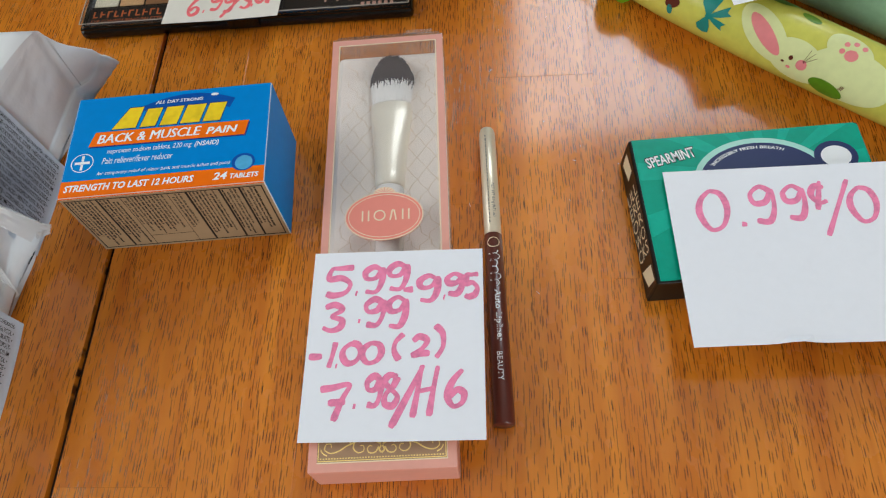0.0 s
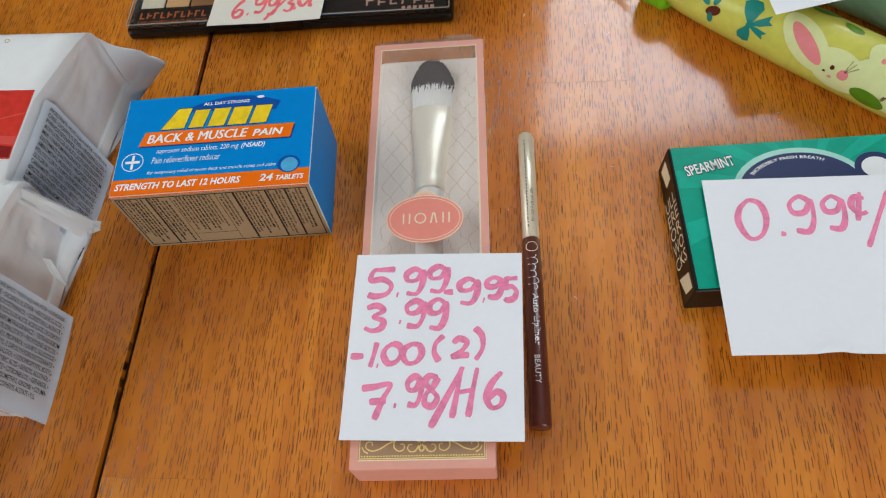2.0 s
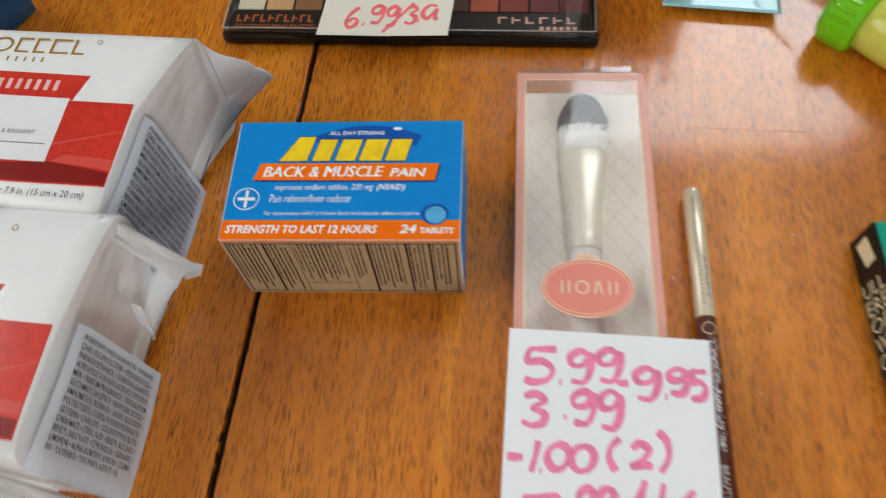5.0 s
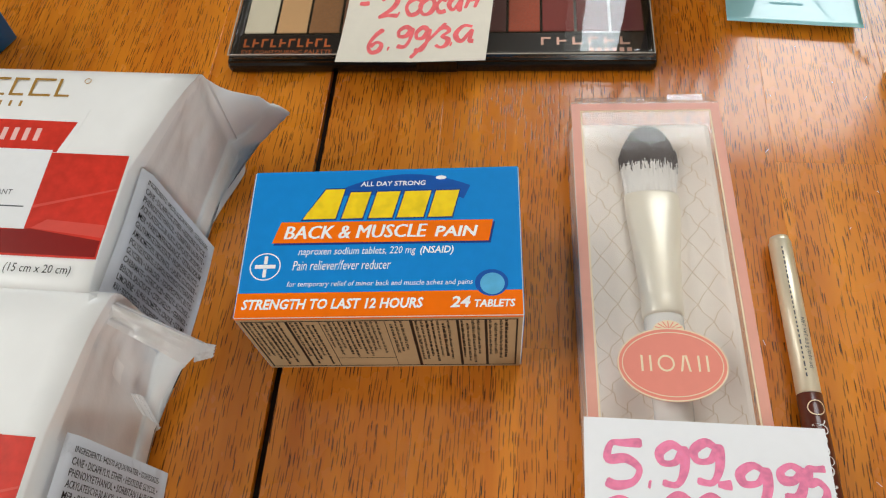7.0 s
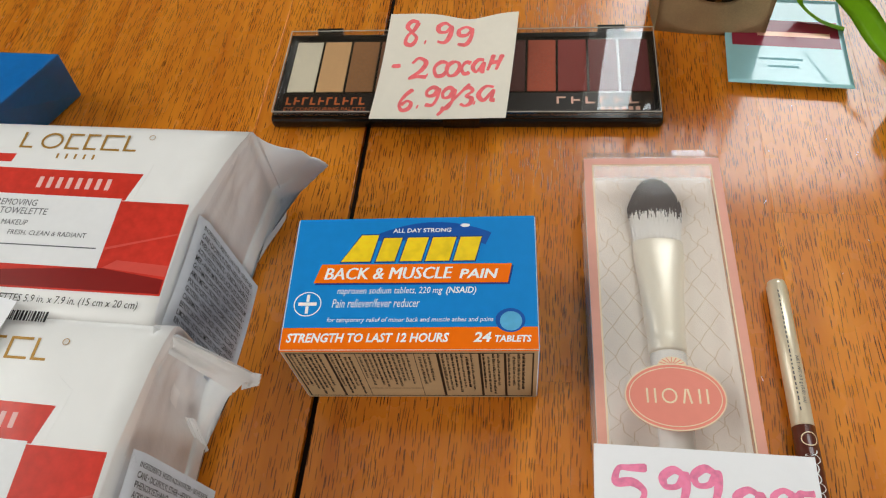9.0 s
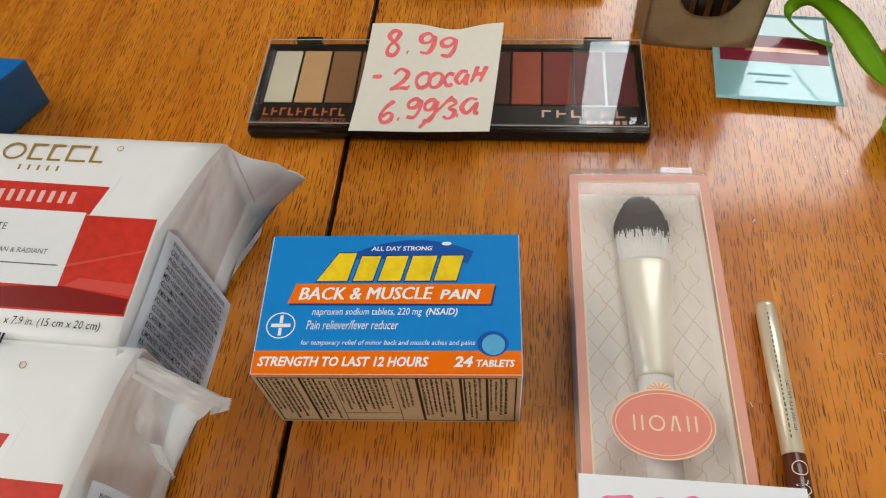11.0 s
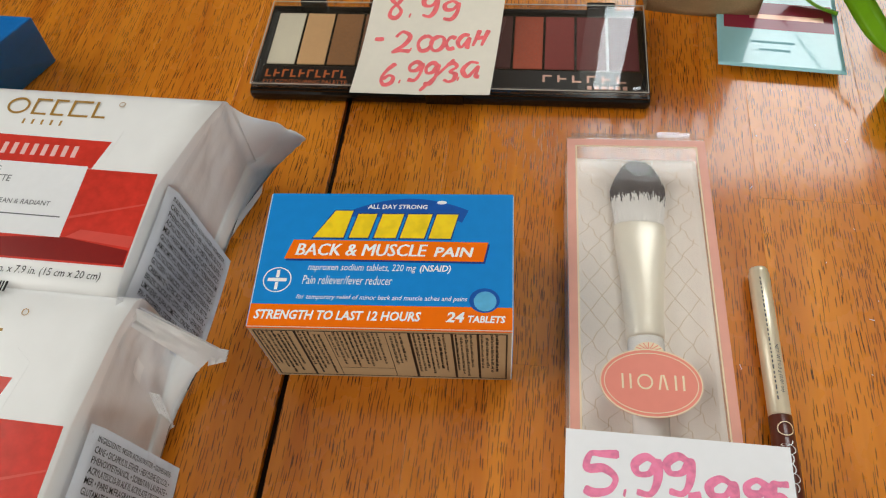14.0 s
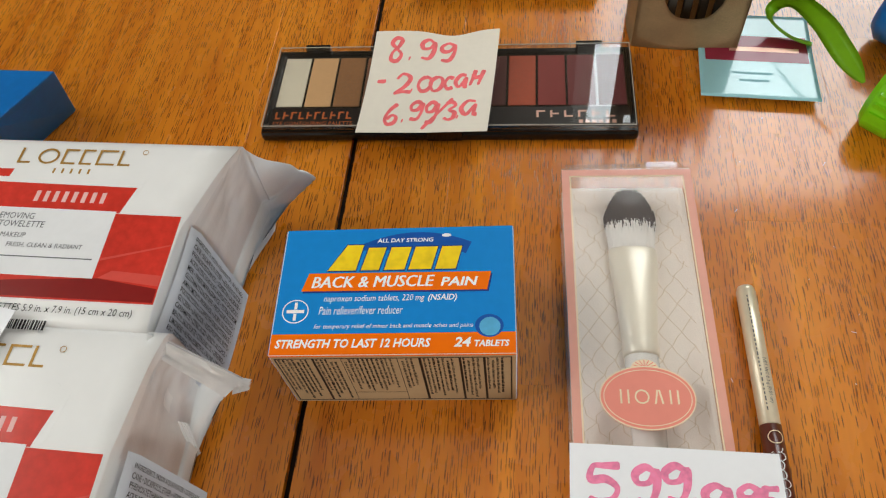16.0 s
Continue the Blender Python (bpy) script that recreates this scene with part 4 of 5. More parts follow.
def wipes_pack(m, tip_x, tip_z, fin_z, seed, shift, lab0, lab1, wide, ear_y, folded=False):
    """A soft flow-wrapped pack: flat printed top, an end that slopes to a crimped fin, and a folded label."""
    t = thing("wipes_pack", m, "white and red soft pack of cleansing towelettes", "wipes pack", "packs of towelettes")
    LEN, D, H = 0.19, 0.082, 0.0535
    rng = random.Random(seed)
    bm, rings, count = bmesh.new(), [], 96

    def outline(k, depth, height, z0, r):
        """Point k of a rounded rectangle, y and z."""
        a = math.tau * k / count
        n = 2.0 / r
        c, s = math.cos(a), math.sin(a)
        return (D / 2 + depth / 2 * math.copysign(abs(c) ** n, c), z0 + height / 2 + height / 2 * math.copysign(abs(s) ** n, s))

    clamp = lambda v: min(1.0, max(0.0, v))
    stations = [(-LEN, 0)] + [(-LEN + 0.004 + (LEN - 0.020) * i / 10, 0) for i in range(11)] + [(0, k / 30) for k in range(31)]
    for i, (x, s) in enumerate(stations):
        ease = s * s * (3 - 2 * s)
        ring_pts = []
        for k in range(count):
            shrink = 0.9 if i == 0 else 1.0
            side = D / 2 + D / 2 * math.copysign(abs(math.cos(math.tau * k / count)) ** 0.3, math.cos(math.tau * k / count))
            squash = s ** (1.15 if folded else 1.15 + 0.75 * clamp((side - 0.062) / 0.018))
            height = H * (1 - squash) + 0.0010 * squash
            y, z = outline(k, D * shrink, height, fin_z * squash + (0.002 if i == 0 else 0), 9 - 4 * ease)
            y += max(0.0, y - D / 2) * wide * ease
            far = clamp((y - 0.050) / 0.038)
            x0 = -0.0100 + (0.004 if folded else 0.011 + shift) * clamp((y - 0.046) / 0.030)
            ear = 0.0 if folded else clamp((y - ear_y) / 0.008) ** 1.3
            x1 = -0.0075 if folded else -0.0078 + (0.0068 + shift) * clamp((y - 0.048) / 0.036) + (tip_x + 0.0010 - shift) * ear
            fold = abs(noise.noise(Vector((y * 70 + seed, s * 2.2, 0.3 * seed)))) - 0.25
            fine = abs(noise.noise(Vector((y * 190 + seed, s * 7, z * 60)))) - 0.25
            mid = math.sin(math.pi * s)
            px = x0 + (x1 - x0) * s if i > 11 else x
            dent = far * mid * (1 - 0.9 * clamp((y - 0.066) / 0.010))
            ring_pts.append(bm.verts.new((px + dent * (0.008 * fold + 0.0045 * fine - 0.004), y, z + (tip_z - fin_z) * max(0.35 * far, ear) * squash + dent * (0.006 * fold + 0.0036 * fine))))
        rings.append(ring_pts)
    # crimped fin with a notched edge
    last = rings[-1]
    for f in range(1, 7):
        row = []
        for k, v in enumerate(last):
            zig = 0.0006 * (k % 2) * clamp((v.co.y - ear_y) / 0.006) if f == 6 else 0.0
            bend = -0.00045 * f * f * 0.3
            row.append(bm.verts.new((v.co.x + (0.0003 + 0.0010 * clamp((v.co.y - ear_y) / 0.013)) * f - zig, v.co.y, v.co.z + bend + 0.00028 * (f % 2))))
        rings.append(row)
    for a, b in zip(rings, rings[1:]):
        for k in range(count):
            bm.faces.new((a[k], a[(k + 1) % count], b[(k + 1) % count], b[k]))
    bm.faces.new(rings[0])
    bm.faces.new(rings[-1][::-1])
    film = part("film", bm, PACK, t, "glossy white plastic film with crimped fin", True)
    if folded:
        def crumpled(corners, name, label, nu=26, nv=14, amp=0.0012, ridges=0.0, jag=0.0):
            """A creased piece of film spanned between four corners."""
            fbm, b0, t0, t1, b1 = bmesh.new(), *(Vector(c) for c in corners)
            grid = []
            for j in range(nv + 1):
                v, row = j / nv, []
                for k in range(nu + 1):
                    u = k / nu
                    q = b0.lerp(t0, u).lerp(b1.lerp(t1, u), v)
                    bend = abs(noise.noise(Vector((u * 3.1 + seed, v * 2.3, 1.7)))) - 0.2
                    q += Vector((0.4, -0.3, 1.0)) * amp * (2.2 * bend + 1.6 * abs(v - 0.45) - 0.5) * math.sin(math.pi * min(1, u * 1.1))
                    q.x += ridges * (k % 2) * (u > 0.35) + (jag * (j % 2) if k == nu else 0)
                    row.append(fbm.verts.new(q))
                grid.append(row)
            for a, b in zip(grid, grid[1:]):
                for k in range(nu):
                    fbm.faces.new((a[k], a[k + 1], b[k + 1], b[k]))
            bmesh.ops.solidify(fbm, geom=fbm.faces[:], thickness=0.0003)
            part(name, fbm, PACK_FIN, t, label)

        crumpled(((-0.0110, 0.0785, 0.0535), (0.0128, 0.0755, 0.0280), (0.0060, 0.0706, 0.0225), (-0.0105, 0.0735, 0.0515)), "ear", "folded film ear with a crimped tip", amp=0.0010)
        crumpled(((-0.0105, 0.0800, 0.0510), (0.0122, 0.0765, 0.0268), (0.0128, 0.0755, 0.0280), (-0.0110, 0.0785, 0.0535)), "ear", "folded film ear", nv=4, amp=0.0004)
        crumpled(((0.0100, 0.0758, 0.0292), (0.0152, 0.0760, 0.0272), (0.0144, 0.0728, 0.0250), (0.0085, 0.0715, 0.0232)), "fin", "notched crimped film fin", nu=10, nv=18, amp=0.0008, ridges=0.0002, jag=0.0006)
        crumpled(((-0.0078, 0.0610, 0.0230), (-0.0050, 0.0610, 0.0220), (-0.0055, 0.0560, 0.0040), (-0.0078, 0.0540, 0.0040)), "fin", "notched crimped film fin", nu=10, nv=24, amp=0.0007, ridges=0.0003, jag=0.0006)
    film.data.materials.append(PACK_FIN)
    for poly in film.data.polygons:
        if poly.center.x > -0.0095 and poly.center.z < H - 0.005:
            poly.material_index = 1
    top = Matrix.Translation((0, 0, H)) @ MM
    du, dv, gu, gv = (1.0, -5.5, -3.5, -2.0) if folded else (1.8, 0.0, 0.0, 0.0)
    P = lambda pts, mat, w, label="": part("print", prism([(u + du, v + dv) for u, v in pts], -0.3, w, top), mat, film, label)
    P([(-120, 11.0), (-11.8, 11.4), (-12.6, 45.6), (-120, 46.2)], RED_PRINT, 0.12, "red printed panel")
    P([(-120, 11.6), (-12.2, 11.9), (-12.3, 17.0), (-34, 19.8), (-60, 18.0), (-120, 13)], DARK_RED, 0.16)
    P([(-90, 20.0), (-60, 22.6), (-36, 26.4), (-12.4, 33.6), (-12.4, 34.2), (-36, 27.4), (-60, 23.8), (-90, 21.2)], LIGHT_RED, 0.15)
    P([(-34, 20.0), (-12.2, 18.0), (-12.3, 22.0), (-30, 23.0)], LIGHT_RED, 0.14)
    P(rect(-100, 60.4, -83.8, 64.0, 0.6), RED_PRINT, 0.12)
    P([(-120, 46.4), (-35.6, 46.0), (-32.6, 57.2), (-120, 58.4)], RED_PRINT, 0.12, "red printed panel")
    P([(-120, 19.6), (-35.8, 19.6), (-36.8, 46.6), (-120, 47.2)], WHITE_CARD, 0.2, "white printed box")
    P(rect(-96, 26.6, -38.6, 27.0), GREY_INK, 0.24)
    for s, u1, v, ww, hh in (("FRESH, CLEAN & RADIANT", -42.0, 30.2, 28.0, 2.1), ("MAKEUP", -64.6, 34.2, 9.4, 2.1), ("TOWELETTE", -59.4, 38.6, 17.4, 2.6), ("REMOVING", -64.5, 42.0, 15.0, 2.6)):
        lettering(s, u1 - ww + du - 1.8, v + dv, ww, hh, 0.26, GREY_INK, film, top)
    lettering("TOWELETTES 5.9 in. x 7.9 in. (15 cm x 20 cm)", -72.8 + du - 1.8, 5.6 + 0.6 * dv, 57.0, 3.4, 0.1, BLACK_INK, film, top)
    # the maker's marks as plain bronze strokes
    gold, k = bmesh.new(), 0
    for a, ww in ((-82, 5.0), (-74.4, 8.2), (-64.6, 5.6), (-57.4, 4.8), (-50.8, 7.2), (-42.2, 4.8)):
        if ww > 8:
            ring(a + ww / 2, 70.4, ww / 2, 3.6, 0.8, 0.0, 0.1, top, bm=gold)
        else:
            prism(rect(a, 66.9, a + 0.9, 74.0), 0.0, 0.1, top, gold)
            prism(rect(a + 0.9, 66.9, a + ww, 67.7), 0.0, 0.1, top, gold)
            if a > -70 and a < -45:
                prism(rect(a + 0.9, 73.2, a + ww, 74.0), 0.0, 0.1, top, gold)
    for a in range(5):
        prism(rect(-66.0 + a * 3.4, 62.6, -65.2 + a * 3.4, 64.8), 0.0, 0.1, top, gold)
    ring(-33.0, 73.4, 1.1, 1.1, 0.2, 0.0, 0.1, top, bm=gold, count=20)
    bmesh.ops.translate(gold, verts=gold.verts[:], vec=Vector((gu, gv, 0)) / 1000)
    part("print", gold, GOLD_PRINT, film, "plain bronze strokes in place of the mark")
    white = bmesh.new()
    for a in range(8):
        prism(rect(-68.0 + a * 3.6, 49.8, -66.4 + a * 3.6, 54.4), 0.0, 0.2, top, white)
    bmesh.ops.translate(white, verts=white.verts[:], vec=Vector((du - 1.8, dv, 0)) / 1000)
    part("print", white, material("pale_red_ink", srgb(240, 190, 184), 0.4), film, "pale blocks in place of the mark")
    # resealable lid: a faint raised sheet
    part("reseal_label", prism([(u, v + dv) for u, v in ((-110, 47.4), (-31, 47.0), (-28.4, 62.0), (-34, 66.0), (-110, 66))], -0.2, 0.08, top), PACK, film, "clear resealable flap")
    # folded end label
    lab = bmesh.new()
    rows = []
    edge = lambda u, v: lab0 + (lab1 - lab0) * v - 0.0016 * max(0, (v - 0.92) / 0.08) ** 2 + 0.0008 * math.sin(2.6 * u)
    at_label = lambda u, v, lift=0.0: Vector((edge(u, v) + lift, -0.001 + (0.0438 if folded else 0.0455) * u, 0.0003 + (0.0045 * u * (1 - v) if folded else 0) + 0.0492 * v))
    for j in range(13):
        v = j / 12
        rows.append([lab.verts.new(at_label(u, v)) for u in [i / 8 for i in range(9)]])
    for a, b in zip(rows, rows[1:]):
        for k in range(8):
            lab.faces.new((a[k], a[k + 1], b[k + 1], b[k]))
    bmesh.ops.solidify(lab, geom=lab.faces[:], thickness=0.0003)
    flap = part("end_label", lab, LABEL, t, "pale folded end label with small black print", True)

    def on_flap(q):
        return at_label(q.x, q.y, 0.0004)
    for i, s in enumerate(INGREDIENTS):
        # rows start at the upper edge and run down the label
        y = 0.90 - i * 0.062
        lettering(s, 0.06, -0.89, 0.80 if i < 12 else 0.7, 0.043, 0, BLACK_INK, flap, bold=0.01, bend=lambda q, y=y: on_flap(Vector((y + q.y + 0.89, 0.95 - (q.x - 0.06) * 1.06, 0))))
    bars = bmesh.new()
    x = 0
    while x < 26:
        wdt = rng.choice((0.25, 0.4, 0.7))
        prism(rect(-70 + x, -0.0, -70 + x + wdt, 3.4), 0.0, 0.1, top, bars)
        x += wdt + rng.choice((0.3, 0.5))
    part("barcode", bars, BLACK_INK, film, "black barcode stripes")
    return t


wipes_pack(pose(-0.1668, 0.1372, 0, 0, 0, -4.6), 0.0150, 0.0250, 0.008, 2, 0.0, -0.0035, -0.0072, 0.18, 0.0805)
wipes_pack(pose(-0.1705, 0.0600, 0, 0, 0, -4.6), 0.0070, 0.027, 0.010, 9, -0.005, 0.0008, -0.0055, 0.0, 0.063, True)
wipes_pack(pose(-0.1930, -0.0185, 0, 0, 0, -4.6), 0.0070, 0.034, 0.014, 4, -0.004, 0.0008, -0.0055, 0.02, 0.070, True)
price_note("blank white paper note lying on the wipes packs", pose(-0.2922, 0.1028, 0.0550, 0, 0, -14), 60.0, 60.0, lambda u, v: 0.3 + 1.2 * v, [], MARKER, PAPER, 2.0)


# ---- eyeshadow palette ----
def palette():
    W, D, H = 0.170, 0.0535, 0.0096
    t = thing("eyeshadow_palette", pose(-0.1732, 0.2625, 0, 0, 0, -2.35), "long black eyeshadow palette with a clear lid", "makeup palette")
    w, d, h = W * 1000, D * 1000, H * 1000
    part("base", box(0, W, 0, D, 0, 0.0058, 0.0022, 3), BLACK_PLASTIC, t, "glossy black plastic base")
    lid = part("lid", box(0.0014, W - 0.0014, 0.0012, D - 0.0012, 0.0060, H, 0.0014), LID, t, "clear plastic lid")
    lid.visible_shadow = False
    part("clasp", box(W / 2 - 0.008, W / 2 + 0.008, -0.0012, 0.0006, 0.002, 0.0085, 0.0005), BLACK_PLASTIC, t)
    for x in (0.02, W - 0.02):
        part("hinge", tube([(x - 0.006, D - 0.0003, 0.0078), (x + 0.006, D - 0.0003, 0.0078)], [0.0016, 0.0016], 12), BLACK_PLASTIC, t)
    part("rim", frame_shape(1.0, 1.0, w - 1.0, d - 1.0, 2.6, 5.6, 6.4, MM), BLACK_PLASTIC, t)
    shades = ((222, 212, 190), (214, 168, 120), (150, 104, 66), (126, 84, 60), (150, 100, 84), (120, 70, 60), (110, 62, 54), (86, 40, 36), (176, 82, 58), (140, 60, 56), (120, 58, 60), (110, 54, 60))
    for i, c in enumerate(shades):
        u = 4.2 + i * 13.5
        pan = part("pan", box((u + 0.5) / 1000, (u + 13.0) / 1000, 0.0165, 0.0480, 0.0055, 0.0063, 0.0004), material("pressed_powder", srgb(*c), 0.6, grain=0.14, scale=900, bump=0.1), t)
    part("lid_rim", frame_shape(1.6, 1.4, w - 1.6, d - 1.4, 0.35, h - 0.2, h + 0.06, MM), material("pale_lid_edge", srgb(186, 178, 166), 0.15), t, "pale edge of the clear lid")
    strip = part("name_strip", box(0.0036, W - 0.0036, 0.0040, 0.0152, 0.0055, 0.0065, 0.0003), material("dark_brown_strip", srgb(30, 24, 24), 0.3), t, "dark strip with copper print")
    z = Matrix.Translation((0, 0, 0.0065)) @ MM
    lettering("EYE CONTOURING PALETTE", 5.6, 4.8, 37.0, 2.1, 0.05, COPPER, strip, z)
    mark = bmesh.new()
    for k in range(10):
        a = 5.8 + k * 3.7
        prism(rect(a, 8.4, a + 0.9, 12.8), 0.0, 0.06, z, mark)
        prism(rect(a + 0.9, 8.4 + 1.8 * (k % 3), a + 2.6, 9.3 + 1.8 * (k % 3)), 0.0, 0.06, z, mark)
    part("mark", mark, COPPER, strip, "plain copper strokes in place of the mark")
    mark = bmesh.new()
    for k in range(6):
        a = 125.5 + k * 6.1
        prism(rect(a, 8.8, a + 1.0, 12.8), 0.0, 0.06, z, mark)
        prism(rect(a + 1.0, 11.9 - 1.5 * (k % 3), a + 3.8, 12.8 - 1.5 * (k % 3)), 0.0, 0.06, z, mark)
    for k in range(6):
        prism(rect(144.0 + k * 2.9, 5.2, 145.8 + k * 2.9, 7.2), 0.0, 0.06, z, mark)
    part("mark", mark, ROSE_GOLD, strip, "plain rose gold strokes in place of the mark")


palette()
price_note("curled cream paper note with red marker prices on the palette", pose(-0.1272, 0.2562, 0.0110, 0, 0, -1.8), 58.0, 57.0,
           lambda u, v: 0.3 + 7.0 * v ** 2.2 * (1 - 0.55 * math.exp(-((u - 0.62) / 0.2) ** 2)) + 0.6 * (1 - v) ** 3 * abs(2 * u - 1), [
               [("8", 7.5, 40.5, 7.0, 12.6), (".", 16.6, 42.0, 2.0, 3.0), ("9", 21.8, 42.0, 7.4, 11.0), ("9", 30.9, 41.5, 7.8, 10.8)],
               [("-", 4.6, 28.1, 4.0, 3.0), ("2", 12.8, 22.1, 8.6, 11.5), (".", 20.1, 24.0, 1.8, 3.0), ("0", 23.5, 23.8, 6.6, 8.4), ("0", 28.9, 24.1, 6.4, 8.4), ("c", 35.4, 24.9, 4.6, 7.4), ("a", 40.1, 25.8, 6.0, 7.4), ("H", 47.1, 26.6, 6.0, 8.6)],
               [("6", 11.0, 4.5, 6.6, 12.0), (".", 18.6, 6.5, 2.0, 3.0), ("9", 21.8, 7.1, 6.6, 10.6), ("9", 28.9, 5.1, 6.2, 12.4), ("/", 28.9, 1.9, 11.6, 17.6), ("3", 37.5, 7.0, 6.0, 10.4), (".", 42.9, 8.4, 1.8, 2.6), ("a", 44.4, 9.5, 8.0, 8.6)],
           ], RED_MARKER, CREAM_PAPER, 1.8, 0.085)


# ---- things at the far side ----
def printed_tube():
    """A long filled film tube with spring prints and a lime cap."""
    a, b = Vector((0.1000, 0.2648, 0)), Vector((0.285, 0.0886, 0))
    axis = (b - a).normalized()
    across = Vector((-axis.y, axis.x, 0))
    t = thing("printed_tube", FLAT, "yellow-green printed film tube with a lime cap", "toy tube")
    pts, radii, START = [], [], 0.034
    for i in range(29):
        s = START + (1 - START) * i / 28
        r = 0.0132 + 0.0012 * math.sin(math.pi * min(1, s * 1.4)) - (0.002 * (1 - i / 2) if i < 2 else 0)
        q = a + (b - a) * s - across * 0.0015 * math.sin(math.pi * min(1, s * 1.8))
        pts.append((q.x, q.y, r + 0.0002))
        radii.append(r)
    skin = part("film", tube(pts, radii, 40), YELLOW_GREEN, t, "yellow-green film with spring prints", True)

    def on_skin(s, ang, lift=0.00012):
        i = min(max((s - START) / (1 - START) * 28, 0), 27.999)
        k, f = int(i), i - int(i)
        q = Vector(pts[k]).lerp(Vector(pts[k + 1]), f)
        r = radii[k] + (radii[k + 1] - radii[k]) * f + lift
        return q + r * (-across * math.cos(ang) + Vector((0, 0, 1)) * math.sin(ang))

    def decal(shape, s, ang, size, mat, turn=0.0, lift=0.00025):
        bm = bmesh.new()
        c, n = math.cos(turn), math.sin(turn)
        put = lambda u, v: on_skin(s + (u * c - v * n) * size / 0.254, ang + (u * n + v * c) * size / 0.0142, lift)
        edge = [Vector(p).lerp(Vector(q), f / 3) for p, q in zip(shape, shape[1:] + shape[:1]) for f in range(3)]
        centre = Vector((sum(p[0] for p in shape) / len(shape), sum(p[1] for p in shape) / len(shape)))
        mid = bm.verts.new(put(*centre))
        rows = [[bm.verts.new(put(*centre.lerp(p, f / 7))) for p in edge] for f in range(1, 8)]
        for i in range(len(edge)):
            j = (i + 1) % len(edge)
            bm.faces.new((mid, rows[0][i], rows[0][j]))
            for inner, outer in zip(rows, rows[1:]):
                bm.faces.new((inner[i], outer[i], outer[j], inner[j]))
        part("print", bm, mat, skin)

    decal(disc(0, 0, 1.0, 0.62), 0.137, 0.34, 0.0036, BROWN_PRINT, 0.5)
    for turn in (1.3, 2.6, 4.9):
        decal(disc(1.3, 0, 0.75, 0.4), 0.132, 0.40, 0.0034, BOW, turn)
    loop = [(0, 0.05), (0.5, 0.40), (0.95, 0.52), (1.15, 0.2), (1.1, -0.25), (0.8, -0.42), (0.4, -0.25), (0, -0.05)]
    for turn, size in ((1.75, 0.0095), (-1.75, 0.0070)):
        decal(loop, 0.206, 0.46, size, BOW, turn, 0.0003)
    for turn, size in ((0.55, 0.0100), (-0.25, 0.0085)):
        decal([(0, 0.05), (0.5, 0.16), (1.0, 0.24), (0.85, 0.02), (1.0, -0.16), (0.5, -0.14), (0, -0.05)], 0.206, 0.46, size, BOW, turn, 0.0003)
    decal(disc(0, 0, 0.16, 0.18), 0.206, 0.46, 0.0080, BOW, 0.0, 0.0004)
    decal(disc(0, 0, 1.7, 0.8), 0.305, 0.72, 0.0088, PALE_GREEN, -0.55, 0.00022)
    decal(disc(0, 0, 1.3, 0.9), 0.372, 0.36, 0.0095, PALE_GREEN, -0.2, 0.00026)
    decal(disc(0, 0, 1.6, 1.0), 0.455, 0.55, 0.0110, PALE_GREEN, 0.0, 0.00024)
    decal(disc(0, 0, 1.7, 0.5), 0.306, 0.71, 0.0062, PINK_PRINT, -0.55, 0.00034)
    decal(disc(0, 0, 1.0, 1.0), 0.382, 0.34, 0.0022, PINK_PRINT, 0, 0.0004)
    decal(disc(0, 0, 1.0, 1.1), 0.362, 0.42, 0.0009, BROWN_PRINT, 0, 0.0005)
    decal(disc(0, 0, 1.0, 0.7), 0.352, 0.24, 0.0007, BROWN_PRINT, 0, 0.0005)
    decal(disc(0, 0, 1.0, 0.7), 0.364, 0.14, 0.0009, PINK_PRINT, 0, 0.0005)
    for turn in (0.75, 1.1, 1.45):
        decal(rect(0.2, -0.03, 2.2, 0.03), 0.382, 0.40, 0.0027, BROWN_PRINT, turn, 0.0005)
    for k in range(3):
        decal(rect(-0.5, -0.06, 0.5, 0.06), 0.452 + 0.002 * k, 0.22, 0.0022, BROWN_PRINT, 1.25, 0.0005)
    decal(disc(0, 0, 1.7, 0.8), 0.432, -0.02, 0.0044, LEAF, -0.15, 0.0004)
    decal(disc(0, 0, 1.5, 1.0), 0.435, 1.22, 0.0068, PALE_GREEN, -0.3, 0.00028)
    decal(disc(0, 0, 1, 0.9), 0.440, 1.12, 0.0026, PINK_PRINT, 0, 0.0004)
    for u, v in ((0.424, 1.14), (0.425, 1.38), (0.437, 1.50), (0.452, 1.46)):
        decal(disc(0, 0, 1, 1), u, v, 0.0011, PINK_PRINT, 0, 0.0004)
    decal(disc(0, 0, 1.5, 0.6), 0.300, 2.0, 0.0042, LEAF, 0.2, 0.0002)
    decal(disc(0, 0, 1.5, 0.7), 0.355, 1.75, 0.0030, LEAF, -0.2, 0.0002)
    cap = part("cap", tube([tuple(Vector(pts[0]) - axis * s) for s in (-0.001, 0.001, 0.012, 0.0145)], [0.0130, 0.0150, 0.0148, 0.0118], 32), LIME, t, "lime green ridged cap")
    for k in range(11):
        ang = math.pi * (k + 0.5) / 11
        q = Vector(pts[0]) - axis * 0.0065 + 0.0148 * (-across * math.cos(ang) + Vector((0, 0, 1)) * math.sin(ang))
        bm = bmesh.new()
        bmesh.ops.create_cube(bm, size=1, matrix=Matrix.Translation(q) @ axis.to_track_quat("X", "Z").to_matrix().to_4x4() @ Matrix.Diagonal((0.008, 0.002, 0.002, 1)))
        part("ridge", bm, LIME, cap)


printed_tube()


